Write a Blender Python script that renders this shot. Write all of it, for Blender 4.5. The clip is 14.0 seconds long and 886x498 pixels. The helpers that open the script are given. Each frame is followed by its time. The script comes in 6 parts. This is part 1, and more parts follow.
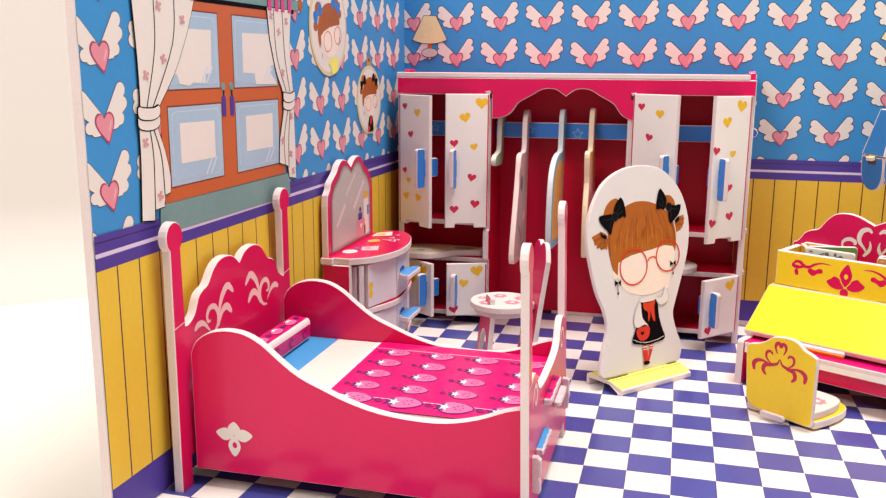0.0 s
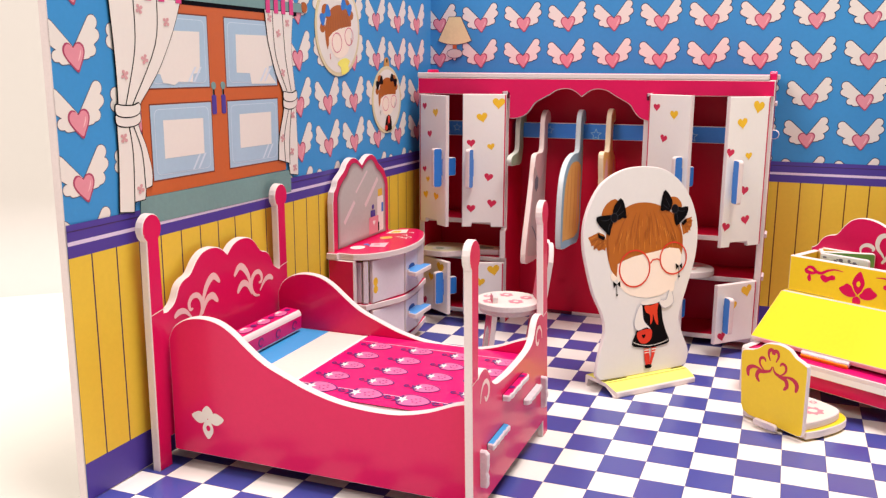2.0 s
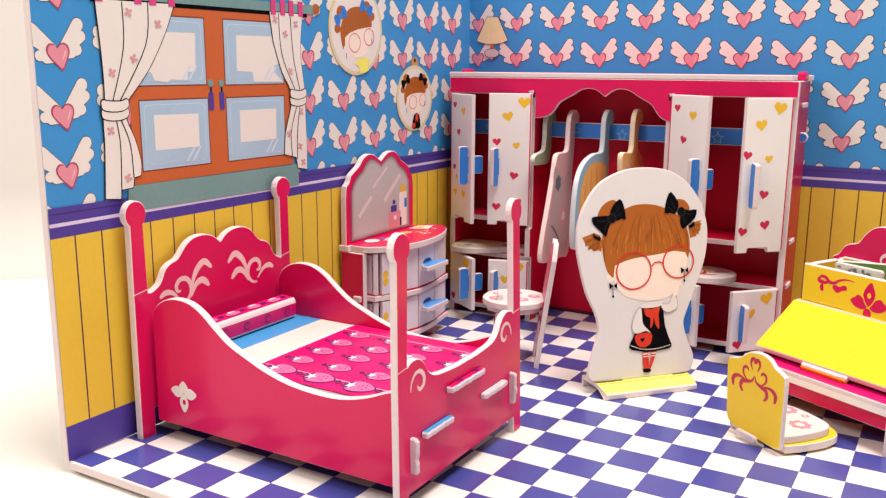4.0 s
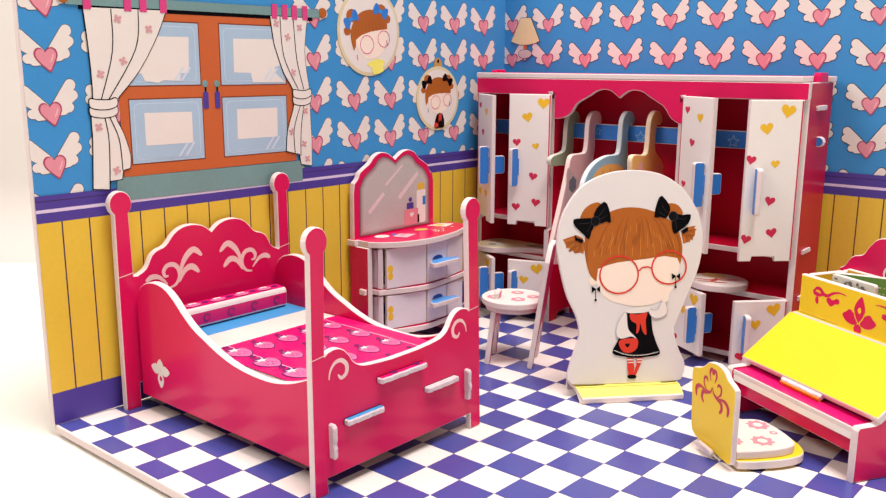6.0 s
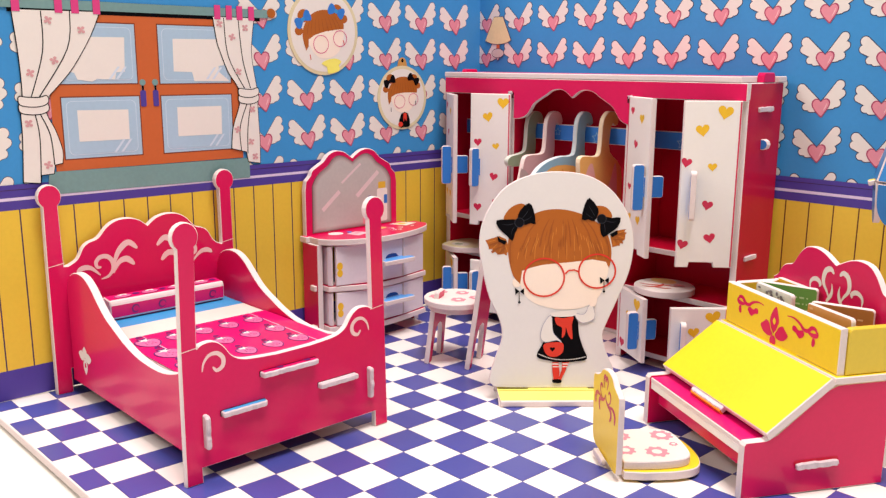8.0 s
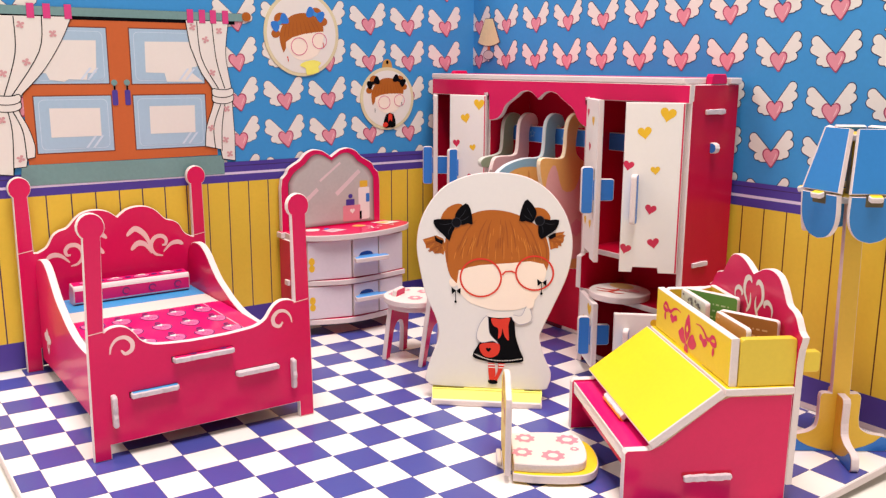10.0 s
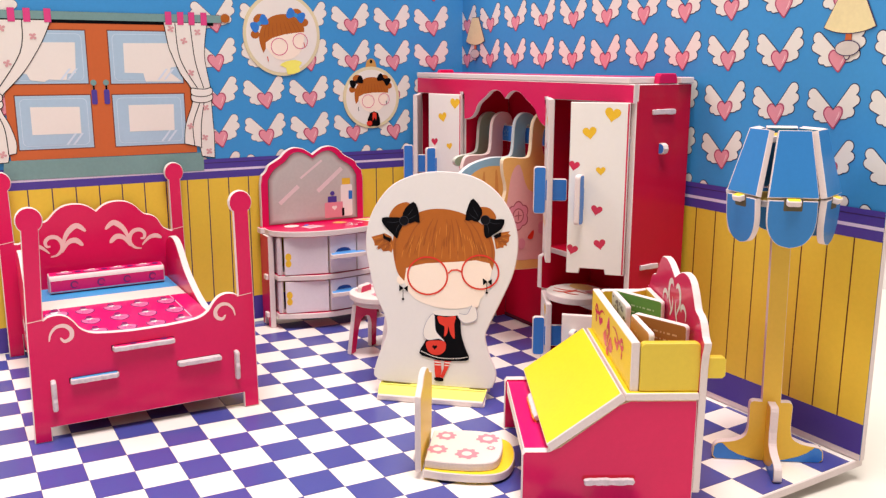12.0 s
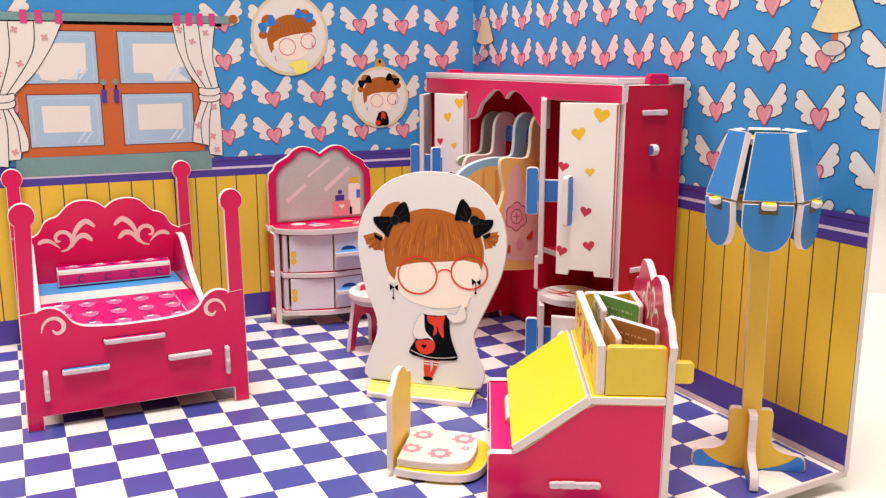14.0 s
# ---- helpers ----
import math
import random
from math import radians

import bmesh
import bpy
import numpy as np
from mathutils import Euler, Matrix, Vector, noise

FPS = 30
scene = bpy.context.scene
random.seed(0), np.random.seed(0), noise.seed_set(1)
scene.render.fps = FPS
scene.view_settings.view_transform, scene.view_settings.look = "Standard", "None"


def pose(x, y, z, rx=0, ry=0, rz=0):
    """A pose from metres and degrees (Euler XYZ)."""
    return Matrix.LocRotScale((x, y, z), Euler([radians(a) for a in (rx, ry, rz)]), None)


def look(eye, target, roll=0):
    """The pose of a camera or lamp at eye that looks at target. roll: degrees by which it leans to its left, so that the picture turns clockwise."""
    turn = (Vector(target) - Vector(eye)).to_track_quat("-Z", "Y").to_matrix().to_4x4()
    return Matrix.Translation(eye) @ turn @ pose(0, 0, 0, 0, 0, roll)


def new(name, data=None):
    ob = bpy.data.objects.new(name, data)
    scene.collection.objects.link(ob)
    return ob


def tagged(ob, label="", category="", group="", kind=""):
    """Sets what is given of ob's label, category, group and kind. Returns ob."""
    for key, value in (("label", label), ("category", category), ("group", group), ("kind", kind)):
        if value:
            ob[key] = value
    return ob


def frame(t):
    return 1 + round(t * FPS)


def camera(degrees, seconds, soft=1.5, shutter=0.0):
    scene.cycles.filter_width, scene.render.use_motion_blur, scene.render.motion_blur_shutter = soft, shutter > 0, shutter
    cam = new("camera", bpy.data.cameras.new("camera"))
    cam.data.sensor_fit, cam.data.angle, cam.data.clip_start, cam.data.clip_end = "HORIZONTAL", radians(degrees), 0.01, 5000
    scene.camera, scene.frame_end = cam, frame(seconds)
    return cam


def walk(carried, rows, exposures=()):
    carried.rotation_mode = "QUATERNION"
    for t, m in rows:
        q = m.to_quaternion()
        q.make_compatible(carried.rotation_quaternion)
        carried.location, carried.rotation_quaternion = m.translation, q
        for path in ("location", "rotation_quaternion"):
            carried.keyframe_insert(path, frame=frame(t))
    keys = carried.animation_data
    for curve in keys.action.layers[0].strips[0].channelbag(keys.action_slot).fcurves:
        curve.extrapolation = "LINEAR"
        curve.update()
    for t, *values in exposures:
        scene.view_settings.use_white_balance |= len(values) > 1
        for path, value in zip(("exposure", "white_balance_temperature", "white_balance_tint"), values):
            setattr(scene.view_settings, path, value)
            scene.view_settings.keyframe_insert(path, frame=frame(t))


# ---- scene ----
# All lengths below are in millimetres unless said otherwise; the room is a small board model.
MM = 0.001
cam = camera(53.4, 14.0, soft=1.3)
# seconds, eye, target (decimetres), roll
PATH = [
    (0, (-0.042, -0.007, 0.952), (-0.546, 1.892, 0.575), 0.6),
    (0.5, (0.016, 0.003, 0.945), (-0.519, 1.894, 0.574), 0.4),
    (1, (0.08, 0.01, 0.945), (-0.499, 1.888, 0.574), 0.5),
    (1.5, (0.163, 0.027, 0.944), (-0.485, 1.882, 0.573), 0.5),
    (2, (0.261, 0.051, 0.949), (-0.451, 1.882, 0.574), 0.6),
    (2.5, (0.378, 0.086, 0.945), (-0.408, 1.888, 0.574), 0.6),
    (3, (0.476, 0.115, 0.948), (-0.374, 1.887, 0.574), 0.7),
    (5.5, (1.026, 0.362, 0.96), (-0.186, 1.905, 0.577), 0.9),
    (6, (1.138, 0.441, 0.965), (-0.136, 1.934, 0.579), 0.9),
    (6.5, (1.218, 0.518, 0.967), (-0.102, 1.969, 0.579), 0.9),
    (7, (1.319, 0.609, 0.969), (-0.035, 2.029, 0.58), 1.0),
    (7.5, (1.419, 0.703, 0.968), (0.03, 2.089, 0.581), 1.0),
    (8, (1.512, 0.79, 0.974), (0.087, 2.138, 0.583), 1.0),
    (8.5, (1.613, 0.882, 0.975), (0.14, 2.177, 0.584), 1.0),
    (9, (1.714, 0.987, 0.974), (0.204, 2.239, 0.584), 1.0),
    (9.2, (1.754, 1.03, 0.973), (0.232, 2.268, 0.585), 1.1),
    (11.3, (2.047, 1.4, 0.994), (0.359, 2.394, 0.594), 0.8),
    (11.5, (2.072, 1.433, 0.995), (0.381, 2.423, 0.595), 0.9),
    (12, (2.132, 1.521, 0.995), (0.436, 2.501, 0.595), 0.9),
    (12.5, (2.199, 1.606, 1.0), (0.497, 2.575, 0.597), 0.9),
    (13, (2.232, 1.661, 1.002), (0.511, 2.596, 0.598), 0.9),
    (13.5, (2.238, 1.677, 1.004), (0.499, 2.578, 0.598), 0.9),
    (14, (2.232, 1.695, 1.003), (0.477, 2.563, 0.598), 0.9),
]
walk(cam, [(t, look([0.1 * c for c in eye], [0.1 * c for c in target], roll)) for t, eye, target, roll in PATH])

# ---- light ----
world = bpy.data.worlds.new("world")
scene.world = world
world.use_nodes = True
world.node_tree.nodes["Background"].inputs[0].default_value = (1.0, 0.935, 0.91, 1)
world.node_tree.nodes["Background"].inputs[1].default_value = 0.305
scene.view_settings.exposure = 0.0


def unseen_lamp(name, x, y, z, tx, ty, size, power, colour):
    data = bpy.data.lights.new(name, "AREA")
    data.shape, data.size, data.energy, data.color = "SQUARE", size, power, colour
    ob = new(name, data)
    ob.matrix_world = look((x, y, z), (tx, ty, 0))
    return ob


# assumed overhead source, never in view; place and power fitted to the room's brightness
unseen_lamp("unseen_lamp", 0.18, 0.19, 0.96, -0.03, 0.26, 0.38, 12.8, (1.0, 0.885, 0.855))
# added low source from the front left, out of view, lifts the back wall
unseen_lamp("added_front_left_lamp", -0.26, -0.10, 0.46, -0.03, 0.26, 0.22, 1.65, (1.0, 0.885, 0.86))


# ---- materials ----
def lin(r, g, b):
    return tuple((c / 255 / 12.92) if c < 10 else ((c / 255 + 0.055) / 1.055) ** 2.4 for c in (r, g, b))


def paper(name, rgb, rough=0.42, vary=0.05, bump=0.02, coat=0.15, grain=900.0, stain=45.0, gloss=0.25, spec=0.35):
    """Printed, coated board: fine fibre grain, slow blotches of ink, a thin film of gloss."""
    m = bpy.data.materials.new(name)
    m.use_nodes = True
    nt = m.node_tree
    b = nt.nodes["Principled BSDF"]
    tc = nt.nodes.new("ShaderNodeTexCoord")
    n1 = nt.nodes.new("ShaderNodeTexNoise")
    n1.inputs["Scale"].default_value, n1.inputs["Detail"].default_value = stain, 3
    n2 = nt.nodes.new("ShaderNodeTexNoise")
    n2.inputs["Scale"].default_value, n2.inputs["Detail"].default_value = grain, 2
    mix = nt.nodes.new("ShaderNodeMath")
    mix.operation = "MULTIPLY_ADD"
    mix.inputs[1].default_value = 0.6
    nt.links.new(tc.outputs["Object"], n1.inputs["Vector"])
    nt.links.new(tc.outputs["Object"], n2.inputs["Vector"])
    nt.links.new(n1.outputs["Fac"], mix.inputs[0])
    sc = nt.nodes.new("ShaderNodeMath")
    sc.operation = "MULTIPLY"
    sc.inputs[1].default_value = 0.4
    nt.links.new(n2.outputs["Fac"], sc.inputs[0])
    nt.links.new(sc.outputs[0], mix.inputs[2])
    ramp = nt.nodes.new("ShaderNodeMix")
    ramp.data_type = "RGBA"
    c = lin(*rgb)
    ramp.inputs["A"].default_value = (*[v * (1 - 2.2 * vary) for v in c], 1)
    ramp.inputs["B"].default_value = (*[min(v * (1 + 2.2 * vary), 0.95) for v in c], 1)
    nt.links.new(mix.outputs[0], ramp.inputs["Factor"])
    nt.links.new(ramp.outputs["Result"], b.inputs["Base Color"])
    rr = nt.nodes.new("ShaderNodeMapRange")
    rr.inputs["To Min"].default_value, rr.inputs["To Max"].default_value = rough - 0.07, rough + 0.07
    nt.links.new(n1.outputs["Fac"], rr.inputs["Value"])
    nt.links.new(rr.outputs["Result"], b.inputs["Roughness"])
    b.inputs["Specular IOR Level"].default_value = spec
    b.inputs["Coat Weight"].default_value = coat
    b.inputs["Coat Roughness"].default_value = gloss
    bp = nt.nodes.new("ShaderNodeBump")
    bp.inputs["Strength"].default_value = bump * 5
    bp.inputs["Distance"].default_value = 0.0001
    nt.links.new(n2.outputs["Fac"], bp.inputs["Height"])
    nt.links.new(bp.outputs["Normal"], b.inputs["Normal"])
    return m


PINK = paper("pink_board", (212, 15, 86), coat=0.5, gloss=0.17, spec=0.1)
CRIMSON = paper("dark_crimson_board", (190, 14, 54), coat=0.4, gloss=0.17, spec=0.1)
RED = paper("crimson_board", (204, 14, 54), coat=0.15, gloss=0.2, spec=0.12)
EDGE = paper("foam_edge", (224, 211, 208), rough=0.75, vary=0.07, bump=0.12, coat=0.0, grain=1800)
TORN = paper("rubbed_tongue", (216, 202, 206), rough=0.7, vary=0.16, bump=0.3, coat=0.0, grain=1500, stain=420)
STAND = paper("standee_board", (224, 221, 217), rough=0.4, vary=0.02, coat=0.2)
SLIT = paper("slot_shadow", (84, 14, 38), rough=0.9, coat=0.0)
SCROLL = paper("pale_pink_print", (240, 204, 200), vary=0.03)
STRIPE = paper("lilac_stripe", (216, 204, 230))
WHITE = paper("white_board", (238, 234, 228), rough=0.5, vary=0.02)
CREAM = paper("cream_print", (230, 225, 217), vary=0.02)
BLUE = paper("wallpaper_blue", (58, 144, 206), rough=0.55, coat=0.05)
DBLUE = paper("handle_blue", (48, 122, 205))
SKY = paper("pane_blue", (168, 196, 216), rough=0.3)
YELLOW = paper("plank_yellow", (226, 192, 62), rough=0.5, coat=0.08)
LEMON = paper("lemon_board", (240, 208, 32))
PALE = paper("pale_yellow_board", (250, 236, 110))
AMBER = paper("amber_board", (228, 186, 58))
PURPLE = paper("purple_print", (74, 58, 148), rough=0.5)
TILE = paper("tile_purple", (70, 76, 152), rough=0.32, coat=0.45, gloss=0.16)
TILEW = paper("tile_white", (244, 238, 231), rough=0.32, vary=0.02, coat=0.45, gloss=0.16)
WOUT = paper("wing_outline", (52, 54, 84), vary=0.02)
WOUTL = paper("wing_outline_grey", (92, 84, 100), vary=0.02)
LINE = paper("dark_line", (62, 40, 84), vary=0.02)
JOINT = paper("brown_joint_line", (92, 44, 30), vary=0.02)
GROUT = paper("tile_outline", (44, 38, 92), rough=0.36, coat=0.3, gloss=0.2)
INK = paper("black_ink", (6, 6, 10), rough=0.5, coat=0.0, spec=0.08)
ROSE = paper("rose_print", (222, 144, 158))
ROSED = paper("rose_outline", (170, 66, 100))
BLUSH = paper("blush_print", (238, 190, 196), vary=0.02)
ORANGE = paper("window_orange", (196, 98, 48))
ORANGED = paper("window_orange_shade", (116, 50, 22))
TEAL = paper("sill_teal", (116, 152, 150), vary=0.1, stain=60)
GLASS = paper("mirror_grey", (190, 187, 182), rough=0.3, coat=0.3, vary=0.08, stain=60)
HAIR = paper("brown_print", (172, 94, 24))
SKIN = paper("peach_print", (248, 230, 212), vary=0.02)
SCARLET = paper("scarlet_print", (214, 52, 32))
GOLD = paper("gold_print", (196, 180, 122))
GOLDH = paper("heart_yellow", (238, 190, 40))
GREEN = paper("green_cover", (106, 154, 76))
BROWN = paper("brown_cover", (174, 114, 56))
SAGE = paper("sage_board", (150, 170, 140))
BLOOM = paper("bloom_print", (212, 160, 162))
DUSTY = paper("dusty_pink_board", (226, 172, 168))
PBLUE = paper("powder_blue_board", (140, 186, 212))
PEACH = paper("apricot_board", (232, 180, 104))
TABLE = paper("table_white", (230, 227, 216), rough=0.45, vary=0.012, coat=0.1, grain=300, stain=8)
SWEEP = paper("backdrop_white", (203, 200, 193), rough=0.8, vary=0.012, coat=0.0, grain=300, stain=6)


# ---- building helpers ----
FRAMES = {}


def thing(name, x, y, z=0.0, rz=0.0, label="", category="", group="", kind=""):
    ob = new(name)
    ob.empty_display_size = 0.01
    ob.matrix_world = pose(x * MM, y * MM, z * MM, 0, 0, rz)
    FRAMES[ob.name] = pose(x, y, z, 0, 0, rz)
    return tagged(ob, label, category, group, kind)


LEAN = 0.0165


def rise(y):
    """The base board bows up a little towards the back wall."""
    return 0.00037 * max(y - 270.0, 0.0) ** 2


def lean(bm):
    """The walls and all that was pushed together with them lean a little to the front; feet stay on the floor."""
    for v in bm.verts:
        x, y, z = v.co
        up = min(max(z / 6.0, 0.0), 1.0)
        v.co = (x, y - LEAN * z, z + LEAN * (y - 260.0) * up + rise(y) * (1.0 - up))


def part(name, bm, mats, parent=None, label="", local=False, category="", kind="", smooth=False):
    """Links a bmesh (millimetres) as one mesh object under a thing or part. local: the mesh is in the thing's own frame."""
    if parent is not None:
        top = parent
        while top.parent is not None:
            top = top.parent
        own = FRAMES[top.name]
        if local:
            bmesh.ops.transform(bm, matrix=own, verts=bm.verts)
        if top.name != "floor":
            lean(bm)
        bmesh.ops.transform(bm, matrix=own.inverted(), verts=bm.verts)
    bmesh.ops.scale(bm, vec=(MM, MM, MM), verts=bm.verts)
    me = bpy.data.meshes.new(name)
    bm.to_mesh(me)
    bm.free()
    for m in mats if isinstance(mats, (list, tuple)) else [mats]:
        me.materials.append(m)
    if smooth:
        me.shade_smooth()
    ob = new(name, me)
    if parent is not None:
        ob.parent = parent
    return tagged(ob, label, category, "", kind)


def plane_at(o, u, v):
    """A frame whose x runs along u, y along v, z out of the sheet."""
    u, v = Vector(u).normalized(), Vector(v).normalized()
    w = u.cross(v)
    m = Matrix((u, v, w)).transposed().to_4x4()
    m.translation = Vector(o)
    return m


X, Y, Z = (1, 0, 0), (0, 1, 0), (0, 0, 1)


def area2(p):
    return sum(a[0] * b[1] - b[0] * a[1] for a, b in zip(p, p[1:] + p[:1]))


def inset(p, r):
    out, n = [], len(p)
    for i in range(n):
        a, b, c = Vector(p[i - 1]), Vector(p[i]), Vector(p[(i + 1) % n])
        d1, d2 = (b - a), (c - b)
        if d1.length < 1e-6 or d2.length < 1e-6:
            out.append(tuple(b))
            continue
        d1.normalize(), d2.normalize()
        n1, n2 = Vector((-d1.y, d1.x)), Vector((-d2.y, d2.x))
        k = n1 + n2
        s = max(0.35, (1 + n1.dot(n2)))
        out.append(tuple(b + k * (r / s)))
    return out


def curve(pts, n=5, closed=True):
    """A smooth line through the points (Catmull-Rom)."""
    out, m = [], len(pts)
    for i in range(m if closed else m - 1):
        if closed:
            a, b, c, d = (Vector(pts[(i + k) % m]) for k in (-1, 0, 1, 2))
        else:
            a, b, c, d = (Vector(pts[min(max(i + k, 0), m - 1)]) for k in (-1, 0, 1, 2))
        for j in range(n):
            t = j / n
            out.append(tuple(0.5 * (2 * b + (c - a) * t + (2 * a - 5 * b + 4 * c - d) * t * t + (3 * b - a - 3 * c + d) * t**3)))
    if not closed:
        out.append(tuple(pts[-1]))
    return out


def rrect(x0, y0, x1, y1, r=0.6, n=4):
    r = min(r, abs(x1 - x0) / 2 - 1e-3, abs(y1 - y0) / 2 - 1e-3)
    out = []
    for cx, cy, a0 in ((x1 - r, y1 - r, 0), (x0 + r, y1 - r, 90), (x0 + r, y0 + r, 180), (x1 - r, y0 + r, 270)):
        for k in range(n + 1):
            a = radians(a0 + 90 * k / n)
            out.append((cx + r * math.cos(a), cy + r * math.sin(a)))
    return out


def oval(cx, cy, rx, ry, n=36, a0=0.0, a1=360.0):
    full = abs(a1 - a0) >= 359.9
    return [(cx + rx * math.cos(radians(a0 + (a1 - a0) * k / (n if full else n - 1))), cy + ry * math.sin(radians(a0 + (a1 - a0) * k / (n if full else n - 1)))) for k in range(n)]


def heart(cx, cy, s):
    """A heart about s wide and s high round its middle."""
    out = []
    for k in range(22):
        a = 2 * math.pi * k / 22
        out.append((cx - s / 32 * 16 * math.sin(a) ** 3, cy + s / 32 * (13 * math.cos(a) - 5 * math.cos(2 * a) - 2 * math.cos(3 * a) - math.cos(4 * a) + 2)))
    return out


def ribbon(pts, w0, w1, n=6, tip=0.15):
    """A brush stroke along a smooth line: widest where w1 is, thin at its start and end."""
    line = curve(pts, n, False)
    left, right, m = [], [], len(line)
    for i, p in enumerate(line):
        a, b = Vector(line[max(i - 1, 0)]), Vector(line[min(i + 1, m - 1)])
        d = (b - a).normalized() if (b - a).length > 1e-9 else Vector((1, 0))
        t = i / (m - 1)
        w = (w0 * (1 - t) + w1 * t) * max(tip, math.sin(math.pi * min(0.98, 0.06 + 0.92 * t)) ** 0.6) / 2
        left.append((p[0] - d.y * w, p[1] + d.x * w))
        right.append((p[0] + d.y * w, p[1] - d.x * w))
    return left + right[::-1]


def line(pts, w):
    out_l, out_r, m = [], [], len(pts)
    for i, p in enumerate(pts):
        a, b = Vector(pts[max(i - 1, 0)]), Vector(pts[min(i + 1, m - 1)])
        d = (b - a).normalized()
        out_l.append((p[0] - d.y * w / 2, p[1] + d.x * w / 2))
        out_r.append((p[0] + d.y * w / 2, p[1] - d.x * w / 2))
    return out_l + out_r[::-1]


def board(pts, t, m, bm=None, r=0.22, slot=0):
    """A die-cut board: slots slot (face), +1 (back), +2 (cut edge), with a slightly crushed rim."""
    bm = bm or bmesh.new()
    pts = [tuple(p) for p in pts]
    if area2(pts) < 0:
        pts = pts[::-1]
    ins = inset(pts, r)
    rings = [[bm.verts.new(m @ Vector((*p, w))) for p in ring] for ring, w in ((ins, 0), (pts, r), (pts, t - r), (ins, t))]
    n = len(pts)
    f = bm.faces.new(rings[3])
    f.material_index = slot
    f = bm.faces.new(rings[0][::-1])
    f.material_index = slot + 1
    for lo, hi in zip(rings, rings[1:]):
        for i in range(n):
            f = bm.faces.new((lo[i], lo[(i + 1) % n], hi[(i + 1) % n], hi[i]))
            f.material_index = slot + 2
    return bm


def flat(pts, w, m, bm=None, slot=0):
    """A printed shape, w above the sheet."""
    bm = bm or bmesh.new()
    pts = list(pts)
    if area2(pts) < 0:
        pts = pts[::-1]
    f = bm.faces.new([bm.verts.new(m @ Vector((*p, w))) for p in pts])
    f.material_index = slot
    return bm


def scuffed(x0, y0, x1, y1, r=0.6, amp=0.16, seed=1):
    """A cut tongue end, rubbed and a little torn."""
    rnd = random.Random(seed)
    p = rrect(x0, y0, x1, y1, r, 3)
    out = []
    for a, b in zip(p, p[1:] + p[:1]):
        n = max(1, int(math.hypot(b[0] - a[0], b[1] - a[1]) / 0.9))
        for k in range(n):
            out.append((a[0] + (b[0] - a[0]) * k / n + rnd.uniform(-amp, amp), a[1] + (b[1] - a[1]) * k / n + rnd.uniform(-amp, amp)))
    return out


def mirror(pts, c=0.0):
    return [(2 * c - x, y) for x, y in pts][::-1]


def turned(pts, deg, cx=0.0, cy=0.0):
    c, s = math.cos(radians(deg)), math.sin(radians(deg))
    return [(cx + c * (x - cx) - s * (y - cy), cy + s * (x - cx) + c * (y - cy)) for x, y in pts]


def moved(pts, dx, dy, k=1.0):
    return [(dx + k * x, dy + k * y) for x, y in pts]


# ---- the table, the backdrop, the room round them ----
part("table_top", board(rrect(-660, -260, 620, 960, 12), 24, plane_at((0, 0, -27.3), X, Y), r=1.0), [TABLE, TABLE, TABLE], None, "glossy white table top under the board room", category="table", kind="structure")
# the backdrop is a sheet hung across a corner of the table, with a soft bend at its foot
bm = bmesh.new()
prof = [(0, 0.02)] + [(40 * math.sin(radians(a)), 40.02 - 40 * math.cos(radians(a))) for a in range(5, 91, 5)] + [(40, 460)]
ca = math.cos(radians(45))
rows_ = []
for s in (-440, 900):
    rows_.append([bm.verts.new((-306.5 + s * ca - (d - 14) * ca, 306.5 + s * ca + (d - 14) * ca, z - 3.3)) for d, z in prof])
for i in range(len(prof) - 1):
    bm.faces.new((rows_[0][i], rows_[1][i], rows_[1][i + 1], rows_[0][i + 1]))
part("backdrop", bm, SWEEP, None, "plain off-white backdrop sweeping up behind the table", category="backdrop", kind="structure", smooth=True)

# ---- floor, walls ----
floor = thing("floor", -16.5, 250, 0, label="white board base printed with purple checker tiles", category="floor", kind="structure")
FX0, FX1, FY0, FY1 = -116.4, 83.6, 149.6, 353.4
TS, TX, TY = 10.7, -1.4, 241.9
fb = bmesh.new()
cuts = [FY0] + [TY + TS * k for k in range(-8, 11) if FY0 + 0.5 < TY + TS * k < FY1 - 0.5] + [FY1]
rows_ = []
for q in cuts:
    e = 0.25 if q in (FY0, FY1) else 0.0
    rows_.append([fb.verts.new((x, y, z + rise(q))) for x, y, z in ((FX0, q, -2.1), (FX0, q, -0.25), (FX0 + 0.25, q + (e if q == FY0 else -e), 0.0), (FX1 - 0.25, q + (e if q == FY0 else -e), 0.0), (FX1, q, -0.25), (FX1, q, -2.1))])
for a, b in zip(rows_, rows_[1:]):
    for k in range(6):
        f = fb.faces.new((a[k], a[(k + 1) % 6], b[(k + 1) % 6], b[k]))
        f.material_index = 0 if k == 2 else 1
for ring in (rows_[0], rows_[-1]):
    fb.faces.new(ring).material_index = 1
bmesh.ops.recalc_face_normals(fb, faces=fb.faces)
part("base_board", fb, [TILEW, EDGE], floor)
# added slab, out of sight: holds the base up so its edge shades the table
part("unseen_spacer", board([(FX0 + 5, FY0 + 5), (FX1 - 5, FY0 + 5), (FX1 - 5, 268.0), (FX0 + 5, 268.0)], 1.2, plane_at((0, 0, -3.3), X, Y)), [EDGE, EDGE, EDGE], floor, "unseen set-back slab, added so that a shaded gap shows under the base's edge")

